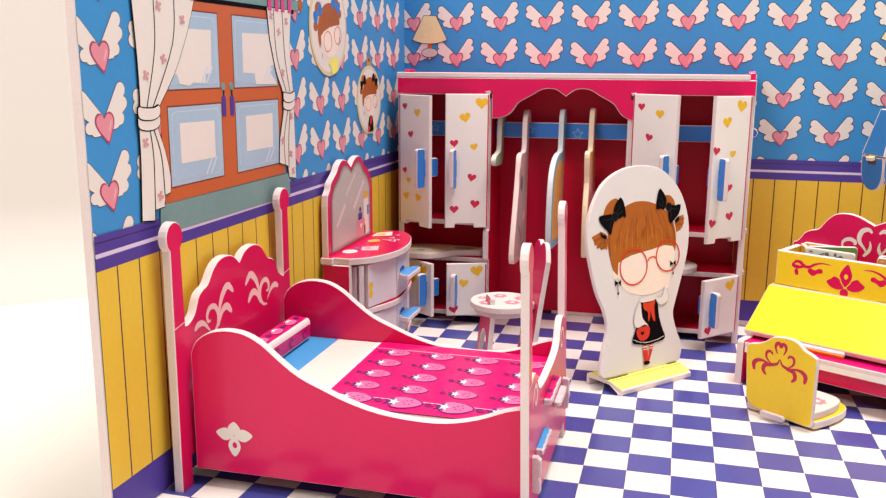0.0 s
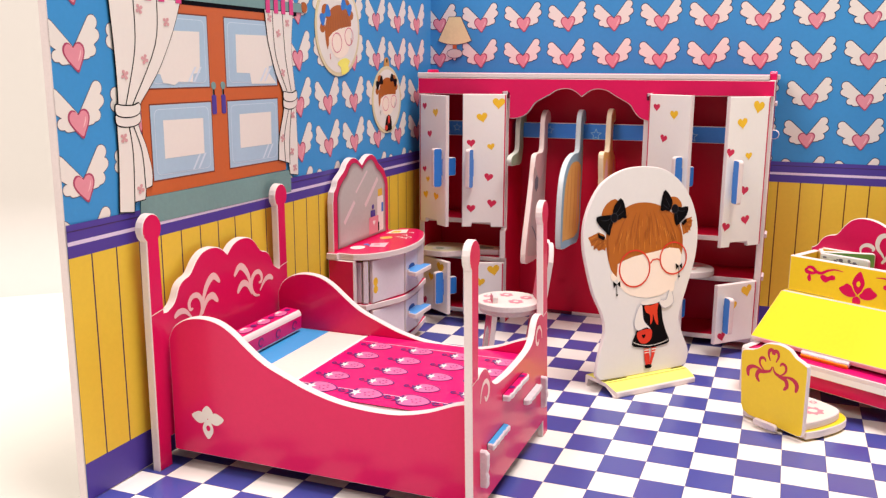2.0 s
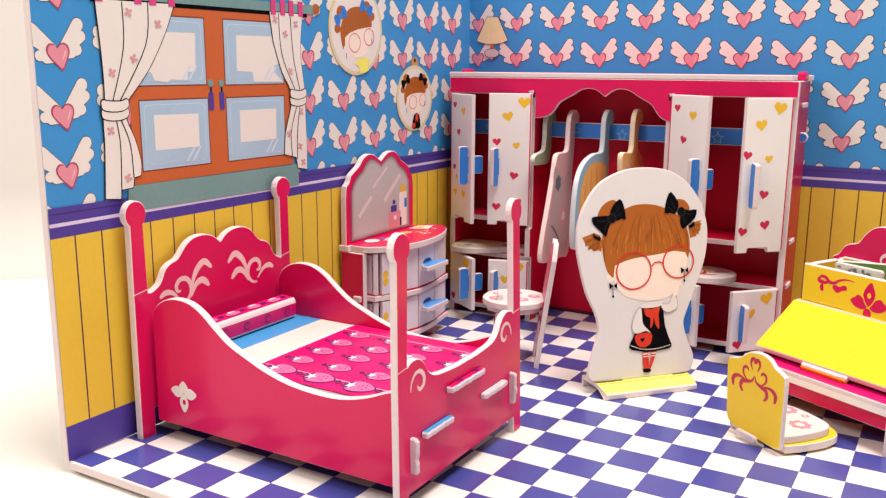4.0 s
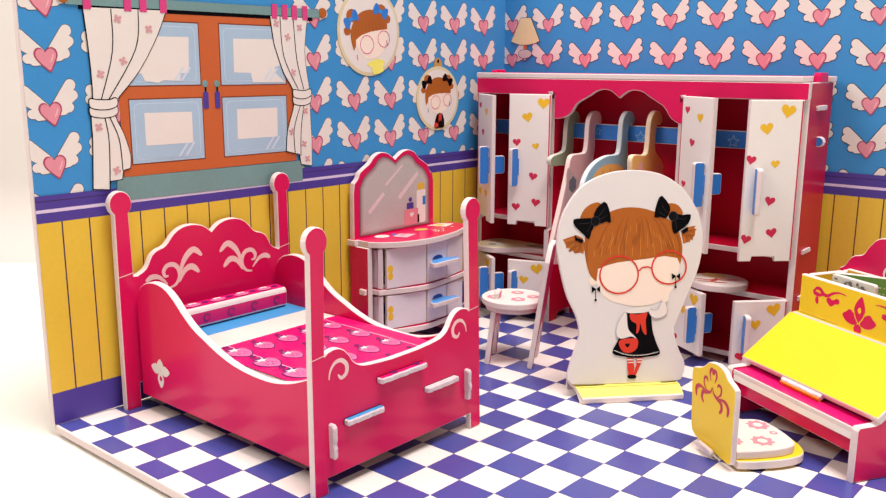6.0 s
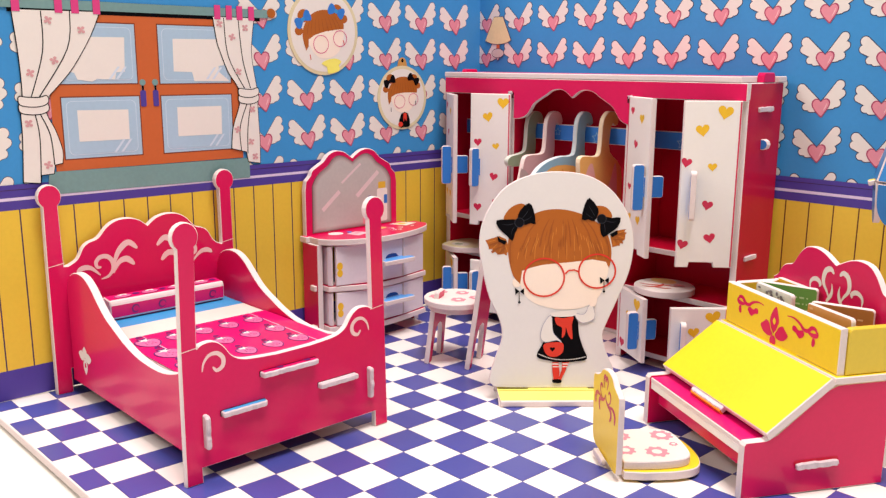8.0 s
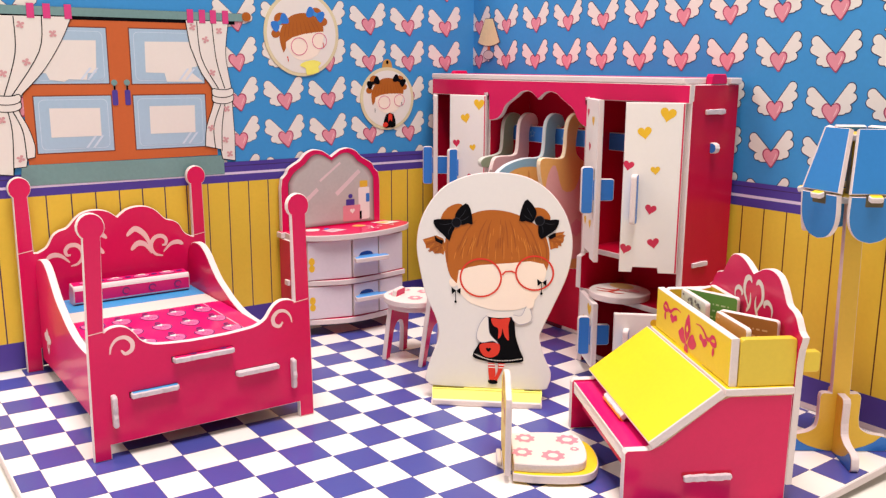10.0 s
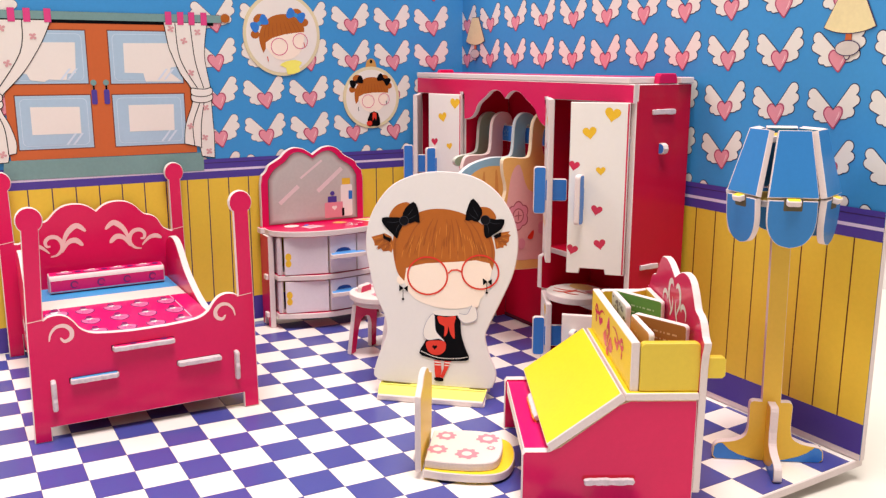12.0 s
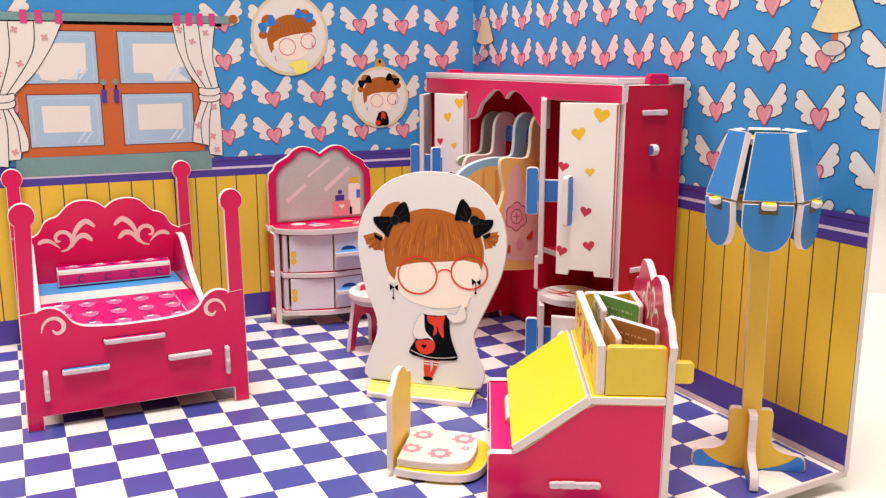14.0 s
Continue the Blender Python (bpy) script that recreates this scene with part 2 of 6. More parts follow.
WL = thing("wall_left", -116, 250, 0, label="board wall with blue winged-heart wallpaper above yellow planks", category="wall", kind="structure")
WB = thing("wall_back", -16, 351.8, 0, label="board wall with blue winged-heart wallpaper above yellow planks", category="wall", kind="structure")
LX, BY, TOP = -115.0, 350.9, 152.0
SKEW = 0.0095
ML, MB = plane_at((LX - 250 * SKEW, 0, 0), (SKEW, 1, 0), Z), plane_at((0, BY, 0), X, Z)
part("panel", board([(149.2, 0.1), (353.0, 0.1), (353.0, TOP), (149.2, TOP)], 2.3, ML @ Matrix.Translation((0, 0, -2.3)), r=0.2), [BLUE, WHITE, EDGE], WL)
part("panel", board([(-114.7, 0.2), (84.7, 0.2), (84.7, TOP), (-114.7, TOP)], 1.6, plane_at((0, BY + 1.6, 0), X, Z), r=0.15), [BLUE, WHITE, EDGE], WB)


def feather(x0, z0, x1, z1, w0, w1):
    """A rounded feather from the heart out to its tip."""
    a = math.degrees(math.atan2(z1 - z0, x1 - x0))
    tip = [(x1 + w1 * math.cos(radians(a + k)), z1 + w1 * math.sin(radians(a + k))) for k in range(-90, 91, 18)]
    root = [(x0 + w0 * math.cos(radians(a + k)), z0 + w0 * math.sin(radians(a + k))) for k in range(90, 271, 30)]
    return tip + root


LEFT_WING = [feather(-0.9, -0.7, -3.2, -0.95, 1.2, 1.15), feather(-1.2, -0.1, -4.75, -0.3, 1.5, 1.3), feather(-1.4, 0.6, -6.8, 2.9, 1.6, 1.42), feather(-1.4, 1.0, -6.4, 5.2, 1.35, 1.62)]
RIGHT_WING = [feather(0.9, -0.2, 3.3, 0.4, 1.0, 1.25), feather(1.2, 0.4, 4.65, 1.15, 1.4, 1.42), feather(1.2, 0.9, 5.85, 4.1, 1.7, 1.42), feather(1.2, 1.3, 5.25, 6.65, 1.3, 1.58)]
LOVE = curve([(-0.15, 1.5), (-0.9, 2.15), (-1.9, 2.25), (-2.75, 1.5), (-2.95, 0.4), (-2.3, -0.9), (-0.9, -2.4), (0.3, -3.35), (1.2, -2.2), (2.3, -0.4), (2.75, 0.9), (2.5, 2.0), (1.6, 2.5), (0.6, 2.2)], 3)


def love_heart(cx, cy, k, slant=0.0):
    """The wallpaper's heart: its tip a little to one side, one lobe higher."""
    return [(cx + k * (x - slant * y), cy + k * y) for x, y in LOVE]


def wallpaper(parent, m, cols, rows, lo, hi, skip=lambda u, v: False, hs=1.0, slant=0.0, outline=None, rim=0.26):
    """Winged hearts in rows, printed flat, each one a part of its wall."""
    for v in rows:
        for u in cols:
            if skip(u, v):
                continue
            bw = bmesh.new()
            for wing in (LEFT_WING, RIGHT_WING):
                for k, lobe in enumerate(wing):
                    w = moved(lobe, u, v, 1.0 if hs == 1.0 else 1.06)
                    if max(p[0] for p in w) < lo + 1 or min(p[0] for p in w) > hi - 1:
                        continue
                    flat([(min(max(a, lo), hi), b) for a, b in w], 0.05 + 0.002 * k, m, bw, 0)
                    flat([(min(max(a, lo), hi), b) for a, b in inset(w, rim)], 0.08 + 0.002 * k, m, bw, 1)
            if lo + 3 < u < hi - 3:
                flat(love_heart(u, v, 1.0 * hs, slant), 0.13, m, bw, 2)
                flat(love_heart(u, v, 0.86 * hs, slant), 0.15, m, bw, 3)
                flat(ribbon([(u + 1.7, v + 1.1), (u + 1.5, v + 0.1), (u + 0.8, v - 1.3)], 0.3, 0.34, 3), 0.18, m, bw, 4)
            if len(bw.faces):
                part("winged_heart", bw, [outline, CREAM, ROSED, ROSE, BLUSH], parent, "pink heart with white wings")
            else:
                bw.free()


ROWS_Z = [60.2, 74.1, 88.0, 102.0, 115.9, 129.8, 143.6]
wallpaper(WB, MB, [-74.5 + 17.75 * k for k in range(-2, 10)], ROWS_Z, -114.5, 84.6, outline=WOUT)
wallpaper(WL, ML, [155.8 + 18.06 * k for k in range(0, 11)], [z - 0.8 for z in ROWS_Z], 149.3, 350.5, lambda u, v: 181 < u < 240 and v < 127, 1.1, 0.12, WOUTL, 0.17)


def wainscot(parent, m, lo, hi, first, step, z_rail, foot, joint):
    bd = flat([(lo, 11.0), (hi, 11.0), (hi, 58.6), (lo, 58.6)], 0.22, m)
    part("plank_joint", bd, joint, parent, "dark lines between the planks")
    edges = sorted({lo, hi, *[first + step * k for k in range(-40, 60) if lo + 0.8 < first + step * k < hi - 0.8]})
    for a, b in zip(edges, edges[1:]):
        bp = flat([(a + (0.2 if a > lo else 0), 11.0), (b - (0.2 if b < hi else 0), 11.0), (b - (0.2 if b < hi else 0), 58.4), (a + (0.2 if a > lo else 0), 58.4)], 0.28, m)
        part("plank", bp, YELLOW, parent)
    part("rail", flat([(lo, 58.3), (hi, 58.3), (hi, z_rail), (lo, z_rail)], 0.3, m), PURPLE, parent, "purple dado band")
    part("rail_stripe", flat([(lo, 61.0), (hi, 61.0), (hi, 61.9), (lo, 61.9)], 0.34, m), STRIPE, parent, "thin pale stripe")
    part("rail_line", flat([(lo, z_rail - 1.6), (hi, z_rail - 1.6), (hi, z_rail - 1.4), (lo, z_rail - 1.4)], 0.34, m), LINE, parent)
    part("baseboard", flat([(lo, foot), (hi, foot), (hi, 11.0), (lo, 11.0)], 0.3, m), PURPLE, parent, "purple skirting band")


wainscot(WL, ML, 149.3, 350.4, 256.0, 7.69, 65.6, 0.3, LINE)
wainscot(WB, MB, -114.5, 84.6, 23.7, 7.615, 65.8, 2.3, JOINT)


part("wall_foot", flat([(-114.5, 0.3), (84.6, 0.3), (84.6, 2.4), (-114.5, 2.4)], 0.26, MB), EDGE, WB, "bare white strip along the foot of the wall")


# ---- wall lamps printed on the back wall ----
def printed_lamp(x, z):
    t = thing("wall_lamp", x, BY - 0.2, z, label="pale yellow lamp printed and cut out on the blue wall", category="lamp", group="wall lamps")
    m = plane_at((0, BY - 0.16, 0), X, Z)
    foot_arc = [(x + 7.4 * math.sin(radians(a)) / math.sin(radians(40)), z - 2.2 - 1.6 * (math.cos(radians(a)) - math.cos(radians(40))) / (1 - math.cos(radians(40)))) for a in range(-40, 41, 8)]
    outline = foot_arc + [(x + 2.6, z + 7.4), (x - 2.6, z + 7.4)]
    part("shade_outline", board(outline, 0.12, m, r=0.03), [LINE, LINE, LINE], t, "thin dark outline")
    part("shade", board(inset(outline, 0.2), 0.1, m @ Matrix.Translation((0, 0, 0.1)), r=0.02), [paper_lamp, EDGE, LINE], t, "pale yellow shade")
    part("stem", board([(x - 0.95, z - 5.6), (x + 0.95, z - 5.6), (x + 0.85, z - 3.4), (x - 0.85, z - 3.4)], 0.1, m, r=0.03), [ORANGE, EDGE, LINE], t, "orange-brown stem")
    for q, w_ in ((oval(x, z - 9.0, 0.9, 1.1, 14), 0.08), (oval(x, z - 7.2, 3.5, 1.95, 28), 0.16)):
        part("base_outline", board(q, 0.06, m @ Matrix.Translation((0, 0, w_)), r=0.02), [LINE, LINE, LINE], t)
        part("base", board(inset(q, 0.22), 0.03, m @ Matrix.Translation((0, 0, w_ + 0.05)), r=0.01), [LAMPG, LAMPG, LINE], t, "grey oval base")


LAMPG = paper("lamp_base_print", (206, 198, 190), vary=0.08, stain=160)
paper_lamp = paper("lamp_shade_print", (234, 216, 164), vary=0.09, stain=70)
printed_lamp(-103.4, 111.6)
printed_lamp(69.9, 111.8)


# ---- four-poster bed ----
def build_bed():
    bed = thing("bed", -71, 199, 0, label="glossy pink board four-poster bed with strawberry blanket", category="bed")
    HX, FX, TH = -113.2, -30.7, 2.2

    # footboard
    hump = [(172.9, 34.6), (174.4, 35.6), (176.8, 35.9), (178.9, 35.2), (180.6, 33.6), (182.2, 31.4), (184.6, 30.0), (188.0, 29.4), (195.0, 28.9)]
    top_l = curve(hump, 4, False)
    top = top_l + [(398.4 - x, z) for x, z in top_l[::-1]][1:]
    pts = [(168.4, 0.1), (172.8, 0.1), (172.8, 5.1), (225.4, 5.1), (225.4, 0.1), (229.8, 0.1)]
    pts += [(229.8, 33.0), (229.5, 59.2)] + oval(227.4, 61.8, 3.35, 3.5, 15, -50, 230) + [(225.3, 59.2), (225.3, 34.4)]
    pts += top[::-1] + [(173.2, 34.4), (174.3, 58.7)] + oval(172.2, 61.3, 3.35, 3.5, 15, -50, 230) + [(170.1, 58.7), (169.1, 33.0)]
    mf = plane_at((FX - 0.9, 0, 0), Y, (-0.027, 0, 1))
    foot = part("footboard", board(pts, 1.8, mf), [PINK, PINK, EDGE], bed)
    s1 = [(174.2, 29.0), (174.7, 31.0), (176.2, 32.6), (178.3, 32.7), (179.8, 31.2), (179.6, 29.3), (178.0, 28.5), (177.0, 29.6)]
    part("scroll_print", flat(ribbon(s1, 0.7, 1.5), 1.85, mf), SCROLL, foot, "pale scroll print")
    part("scroll_print", flat(ribbon([(398.2 - a, b) for a, b in s1], 0.7, 1.5), 1.85, mf), SCROLL, foot, "pale scroll print")
    for y0, y1, z in ((168.8, 173.6, 34.6), (224.8, 229.2, 34.6)):
        part("cut_line", flat(line([(y0, z), (y1, z + 0.5)], 0.22), 1.85, mf), SCROLL, foot)
    # board tongues that come through the footboard, rubbed grey at their ends
    for y0, y1, z, mat, lab_ in ((189.7, 206.2, 23.8, BLANKET, "grey-white tongue with a magenta top"), (178.4, 190.6, 16.6, SHEET, "grey-white tongue with a blue top"), (206.8, 219.0, 16.6, TORN, "grey-white board tongue")):
        part("tenon", board(scuffed(-31.4, y0, -28.7, y1, 0.7, 0.18, int(y0)), 1.5, plane_at((0, 0, z + 0.1), X, Y), r=0.3), [mat, TORN, TORN], foot, lab_)
        if mat is BLANKET:
            for yy in (195.2, 203.4):
                part("leaf_print", flat(curve([(-30.6, yy - 1.0), (-29.5, yy - 0.6), (-29.3, yy + 0.5), (-30.4, yy + 0.9), (-31.0, yy)], 3), 1.64, plane_at((0, 0, z + 0.1), X, Y)), BERRYL, foot, "purple leaf print")
        part("slot", flat(rrect(y0 - 0.3, z + 0.1, y1 + 0.1, z + 1.75, 0.3), 1.84, mf), SLIT, foot, "dark slit round the tongue")

    # headboard
    arch = [(173.8, 41.6), (176.6, 43.2), (178.6, 46.6), (180.6, 48.0), (183.2, 48.9), (186.2, 52.0), (189.2, 53.6), (193.0, 53.9), (196.4, 53.0), (199.2, 50.9)]
    al = curve(arch, 4, False)
    al = [(x + 0.6, z - 0.9) for x, z in al]
    arch_full = al + [(399.6 - x, z) for x, z in al[::-1]][1:]
    pts = [(168.2, 0.1), (173.0, 0.1), (173.0, 9.0), (225.4, 9.0), (225.4, 0.1), (230.2, 0.1)]
    pts += [(229.7, 40.0), (229.5, 59.2)] + oval(227.4, 61.9, 3.4, 3.6, 15, -50, 230) + [(225.3, 59.2), (225.4, 40.8)]
    pts += arch_full[::-1] + [(173.2, 40.8), (172.9, 58.9)] + oval(170.7, 61.7, 3.4, 3.6, 15, -50, 230) + [(168.6, 58.9), (168.4, 40.0)]
    mh = plane_at((HX, 0, 0), (0, 1, 0), Z)
    head = part("headboard", board(pts, TH, mh), [PINK, PINK, EDGE], bed)
    for y0, y1 in ((168.4, 173.4), (225.0, 229.8)):
        part("cut_line", flat(line([(y0, 41.0), (y1, 41.8)], 0.25), TH + 0.05, mh), SCROLL, head)
    strokes = [
        ([(188.0, 36.6), (188.7, 40.7), (190.5, 43.8), (193.2, 45.4), (195.9, 43.2)], 0.9, 2.7),
        ([(187.8, 36.4), (189.8, 39.6), (192.4, 40.3), (194.7, 38.2)], 1.1, 2.5),
        ([(184.2, 38.9), (183.0, 39.0), (182.7, 40.6), (184.0, 42.0), (186.2, 41.9), (187.7, 40.2), (187.8, 37.8), (186.3, 35.8), (184.0, 35.2)], 1.3, 1.5),
        ([(183.8, 36.4), (181.2, 38.9), (178.7, 39.4), (176.8, 38.4)], 0.8, 2.2),
    ]
    for flip in (False, True):
        sw = bmesh.new()
        for p, a, b in strokes:
            flat(ribbon([(398.3 - q, r) for q, r in p] if flip else p, a, b), TH + 0.05 + 0.01 * len(sw.faces), mh, sw)
        part("scroll_print", sw, SCROLL, head, "pale leafy scroll print")

    # side boards
    hump = [(-110.0, 34.2), (-108.6, 37.2), (-105.4, 39.5), (-101.0, 40.5), (-96.2, 40.0), (-92.0, 37.9), (-88.0, 34.7), (-83.2, 31.3), (-77.2, 28.7), (-71.8, 26.6), (-64.8, 24.8), (-56.8, 24.0), (-49.2, 24.2), (-42.2, 25.8), (-36.2, 28.2), (-32.4, 29.2)]
    side = [(-110.0, 5.8)] + curve(hump, 3, False) + [(-31.8, 5.8)]
    for y, lab in ((174.1, True), (223.6, False)):
        ms = plane_at((0, y + 1.1, 0), X, Z)
        sb = part("side_board", board(side, TH, ms), [PINK, PINK, EDGE], bed)
        fl = bmesh.new()
        if lab:
            for q, (a, k) in enumerate(((0, 0.74), (84, 1.0), (180, 1.12), (276, 1.02))):
                petal = curve([(0, 0.1), (1.0, 0.9 * k), (1.55, 2.2 * k), (1.1, 3.5 * k), (0, 4.6 * k), (-1.1, 3.5 * k), (-1.55, 2.2 * k), (-1.0, 0.9 * k)], 3)
                flat(moved(turned(petal, a), -99.8, 15.2), TH + 0.05 + 0.01 * q, ms, fl)
            flat(oval(-99.7, 12.9, 0.6, 0.75, 12), TH + 0.12, ms, fl, 1)
            part("flower_print", fl, [CREAM, PINK], sb, "white four-petal flower print")
        for bx0, bx1 in ((-32.0, -29.0), ):
            part("tenon", board(scuffed(bx0, 10.0, bx1 + 0.5, 18.6, 0.7, 0.18, int(y)), 1.3, ms @ Matrix.Translation((0, 0, 0.4)), r=0.3), [TORN, TORN, TORN], sb, "white board tongue through the footboard")
    # mattress board and printed bedding
    zt = 24.1
    mm_ = plane_at((0, 0, zt - 2.2), X, Y)
    part("mattress", board([(-110.5, 175.4), (-32.2, 175.4), (-32.2, 222.3), (-110.5, 222.3)], 2.2, mm_), [WHITE, PINK, EDGE], bed, "white board mattress")
    bl = bmesh.new()
    mt = plane_at((0, 0, zt), X, Y)
    flat([(-110.4, 175.5), (-93.2, 175.5), (-93.2, 222.2), (-110.4, 222.2)], 0.06, mt, bl, 1)
    flat([(-93.2, 175.5), (-80.2, 175.5), (-80.2, 222.2), (-93.2, 222.2)], 0.06, mt, bl, 2)
    flat([(-81.6, 175.5), (-80.2, 175.5), (-80.2, 222.2), (-81.6, 222.2)], 0.12, mt, bl, 0)
    part("sheet", bl, [WHITE, SHEET, LINEN], bed, "blue and white turned-down sheet print")
    # blanket: a second sheet, folded down at its two sides
    bk = bmesh.new()
    flat([(-80.2, 179.0), (-32.3, 179.0), (-32.3, 219.6), (-80.2, 219.6)], 0.5, mt, bk, 0)
    for y0, y1 in ((179.0, 175.4), (219.6, 222.2)):
        vs = [bk.verts.new(Vector(p)) for p in ((-80.2, y0, zt + 0.5), (-32.3, y0, zt + 0.5), (-32.3, y1, zt - 1.6 + 2.0), (-80.2, y1, zt - 1.6 + 2.0))]
        bk.faces.new(vs if y1 > y0 else vs[::-1])
    for f in bk.faces:
        f.material_index = 0
    blanket = part("blanket", bk, [BLANKET], bed, "magenta blanket print with pink strawberries")
    for y in (181.8, 216.4):
        part("crease", flat([(-80.0, y - 0.16), (-58.0, y - 0.24), (-32.4, y - 0.14), (-32.4, y + 0.14), (-60.0, y + 0.2), (-80.0, y + 0.12)], 0.56, mt), CREASE, blanket, "rubbed pale fold line")
    berry = curve([(3.7, -0.2), (2.6, 1.4), (0.8, 2.4), (-1.0, 2.5), (-2.2, 1.4), (-2.2, -1.4), (-1.0, -2.5), (0.8, -2.5), (2.6, -1.7)], 3)
    cap = []
    for q in range(10):
        t = radians(36 * q)
        cap.append((-2.3 + (1.6 if q % 2 == 0 else 0.7) * math.cos(t), (2.0 if q % 2 == 0 else 0.8) * math.sin(t)))
    cap = curve(cap, 2)
    curl = [(-3.6, 0.3), (-4.4, -0.3), (-5.2, 0.3), (-5.0, 1.1), (-4.3, 0.9), (-4.6, 0.2)]
    for i in range(5):
        for j in range(5):
            bx, by = -74.3 + 11.9 * i, 180.6 + 8.3 * j
            if bx > -34:
                continue
            h, st, k = 0.58, bmesh.new(), 1.22 if j == 0 else 0.98
            for q, z, s in ((inset(berry, -0.36), h, 2), (berry, h + 0.03, 0), (ribbon(curl, 0.6, 0.5, 3), h + 0.03, 2), (inset(cap, -0.05), h + 0.05, 2), ([(-1.6 + 0.74 * (a + 2.3), 0.9 * b) for a, b in cap], h + 0.07, 1)):
                flat(moved(turned(q, 6), bx + 1.0, by, k), z, mt, st, s)
            for du, dv in ((0.8, 0.7), (0.6, -0.9), (1.9, -0.1), (0.2, 0.1), (1.6, 1.0), (1.5, -1.1)):
                a, b = turned([(du, dv)], 6)[0]
                flat(oval(bx + 1.0 + k * a, by + k * b, 0.3, 0.24, 6), h + 0.09, mt, st, 3)
            part("strawberry_print", st, [BERRY, CREAM, BERRYL, BERRYL], blanket, "pink strawberry with pale leaves and purple stalk")
    return bed


BLANKET = paper("blanket_magenta", (218, 14, 104), spec=0.15, coat=0.35, gloss=0.14)
CREASE = paper("rubbed_fold", (236, 178, 196))
BERRYL = paper("berry_line", (98, 30, 104))
LINEN = paper("linen_print", (228, 219, 208))
SHEET = paper("sheet_blue", (62, 154, 212))
BERRY = paper("berry_pink", (228, 108, 156))
build_bed()


def build_pillow():
    """A folded strip of board: a low three-sided roll."""
    p = thing("pillow", -103.2, 199.5, 22, label="magenta folded board pillow with strawberry print", category="pillow")
    prof = [(-107.0, 27.6), (-105.8, 30.9), (-101.0, 30.5), (-100.4, 29.3), (-100.6, 24.9), (-102.4, 23.8), (-107.0, 23.8)]
    bmp = bmesh.new()
    y0, y1 = 181.8, 219.6
    a = [bmp.verts.new((x, y0, z)) for x, z in prof]
    b = [bmp.verts.new((x, y1, z)) for x, z in prof]
    n = len(prof)
    for i in range(n):
        f = bmp.faces.new((a[i], a[(i + 1) % n], b[(i + 1) % n], b[i]))
        f.material_index = 1 if i == 2 else 0
    for c in (a[::-1], b):
        f = bmp.faces.new(c)
        f.material_index = 2
    bmesh.ops.recalc_face_normals(bmp, faces=bmp.faces)
    bmesh.ops.bevel(bmp, geom=[e for e in bmp.edges], offset=0.35, segments=1, affect="EDGES", material=1)
    body = part("cover", bmp, [BLANKET, EDGE, WHITE], p)
    st = bmesh.new()
    mtop = plane_at((-103.4, 0, 30.75), (0, 1, 0), (-4.8, 0, 0.4))
    mfr = plane_at((-100.5, 0, 27.1), (0, 1, 0), (0.2, 0, 4.4))
    for i in range(4):
        c = 187.0 + 8.6 * i
        flat(oval(c, -0.1, 2.8, 1.5, 16), 0.11, mtop, st, 1)
        flat(oval(c, -0.1, 2.6, 1.3, 16), 0.12, mtop, st, 0)
        flat(curve([(c - 1.2, 1.0), (c - 0.4, 0.3), (c + 0.4, 0.8), (c + 1.2, 0.1), (c + 1.5, 1.1), (c, 1.4)], 2), 0.15, mtop, st, 2)
        flat(oval(c + 4.3, 0.3, 1.1, 0.8, 10), 0.12, mtop, st, 1)
        flat(ribbon([(c + 2.6 + 1.1 * math.cos(t * 0.8), 1.1 * math.sin(t * 0.8)) for t in range(8)], 0.4, 0.5, 2), 0.12, mfr, st, 1)
    part("strawberry_print", st, [BERRY, BERRYL, CREAM], body)


build_pillow()


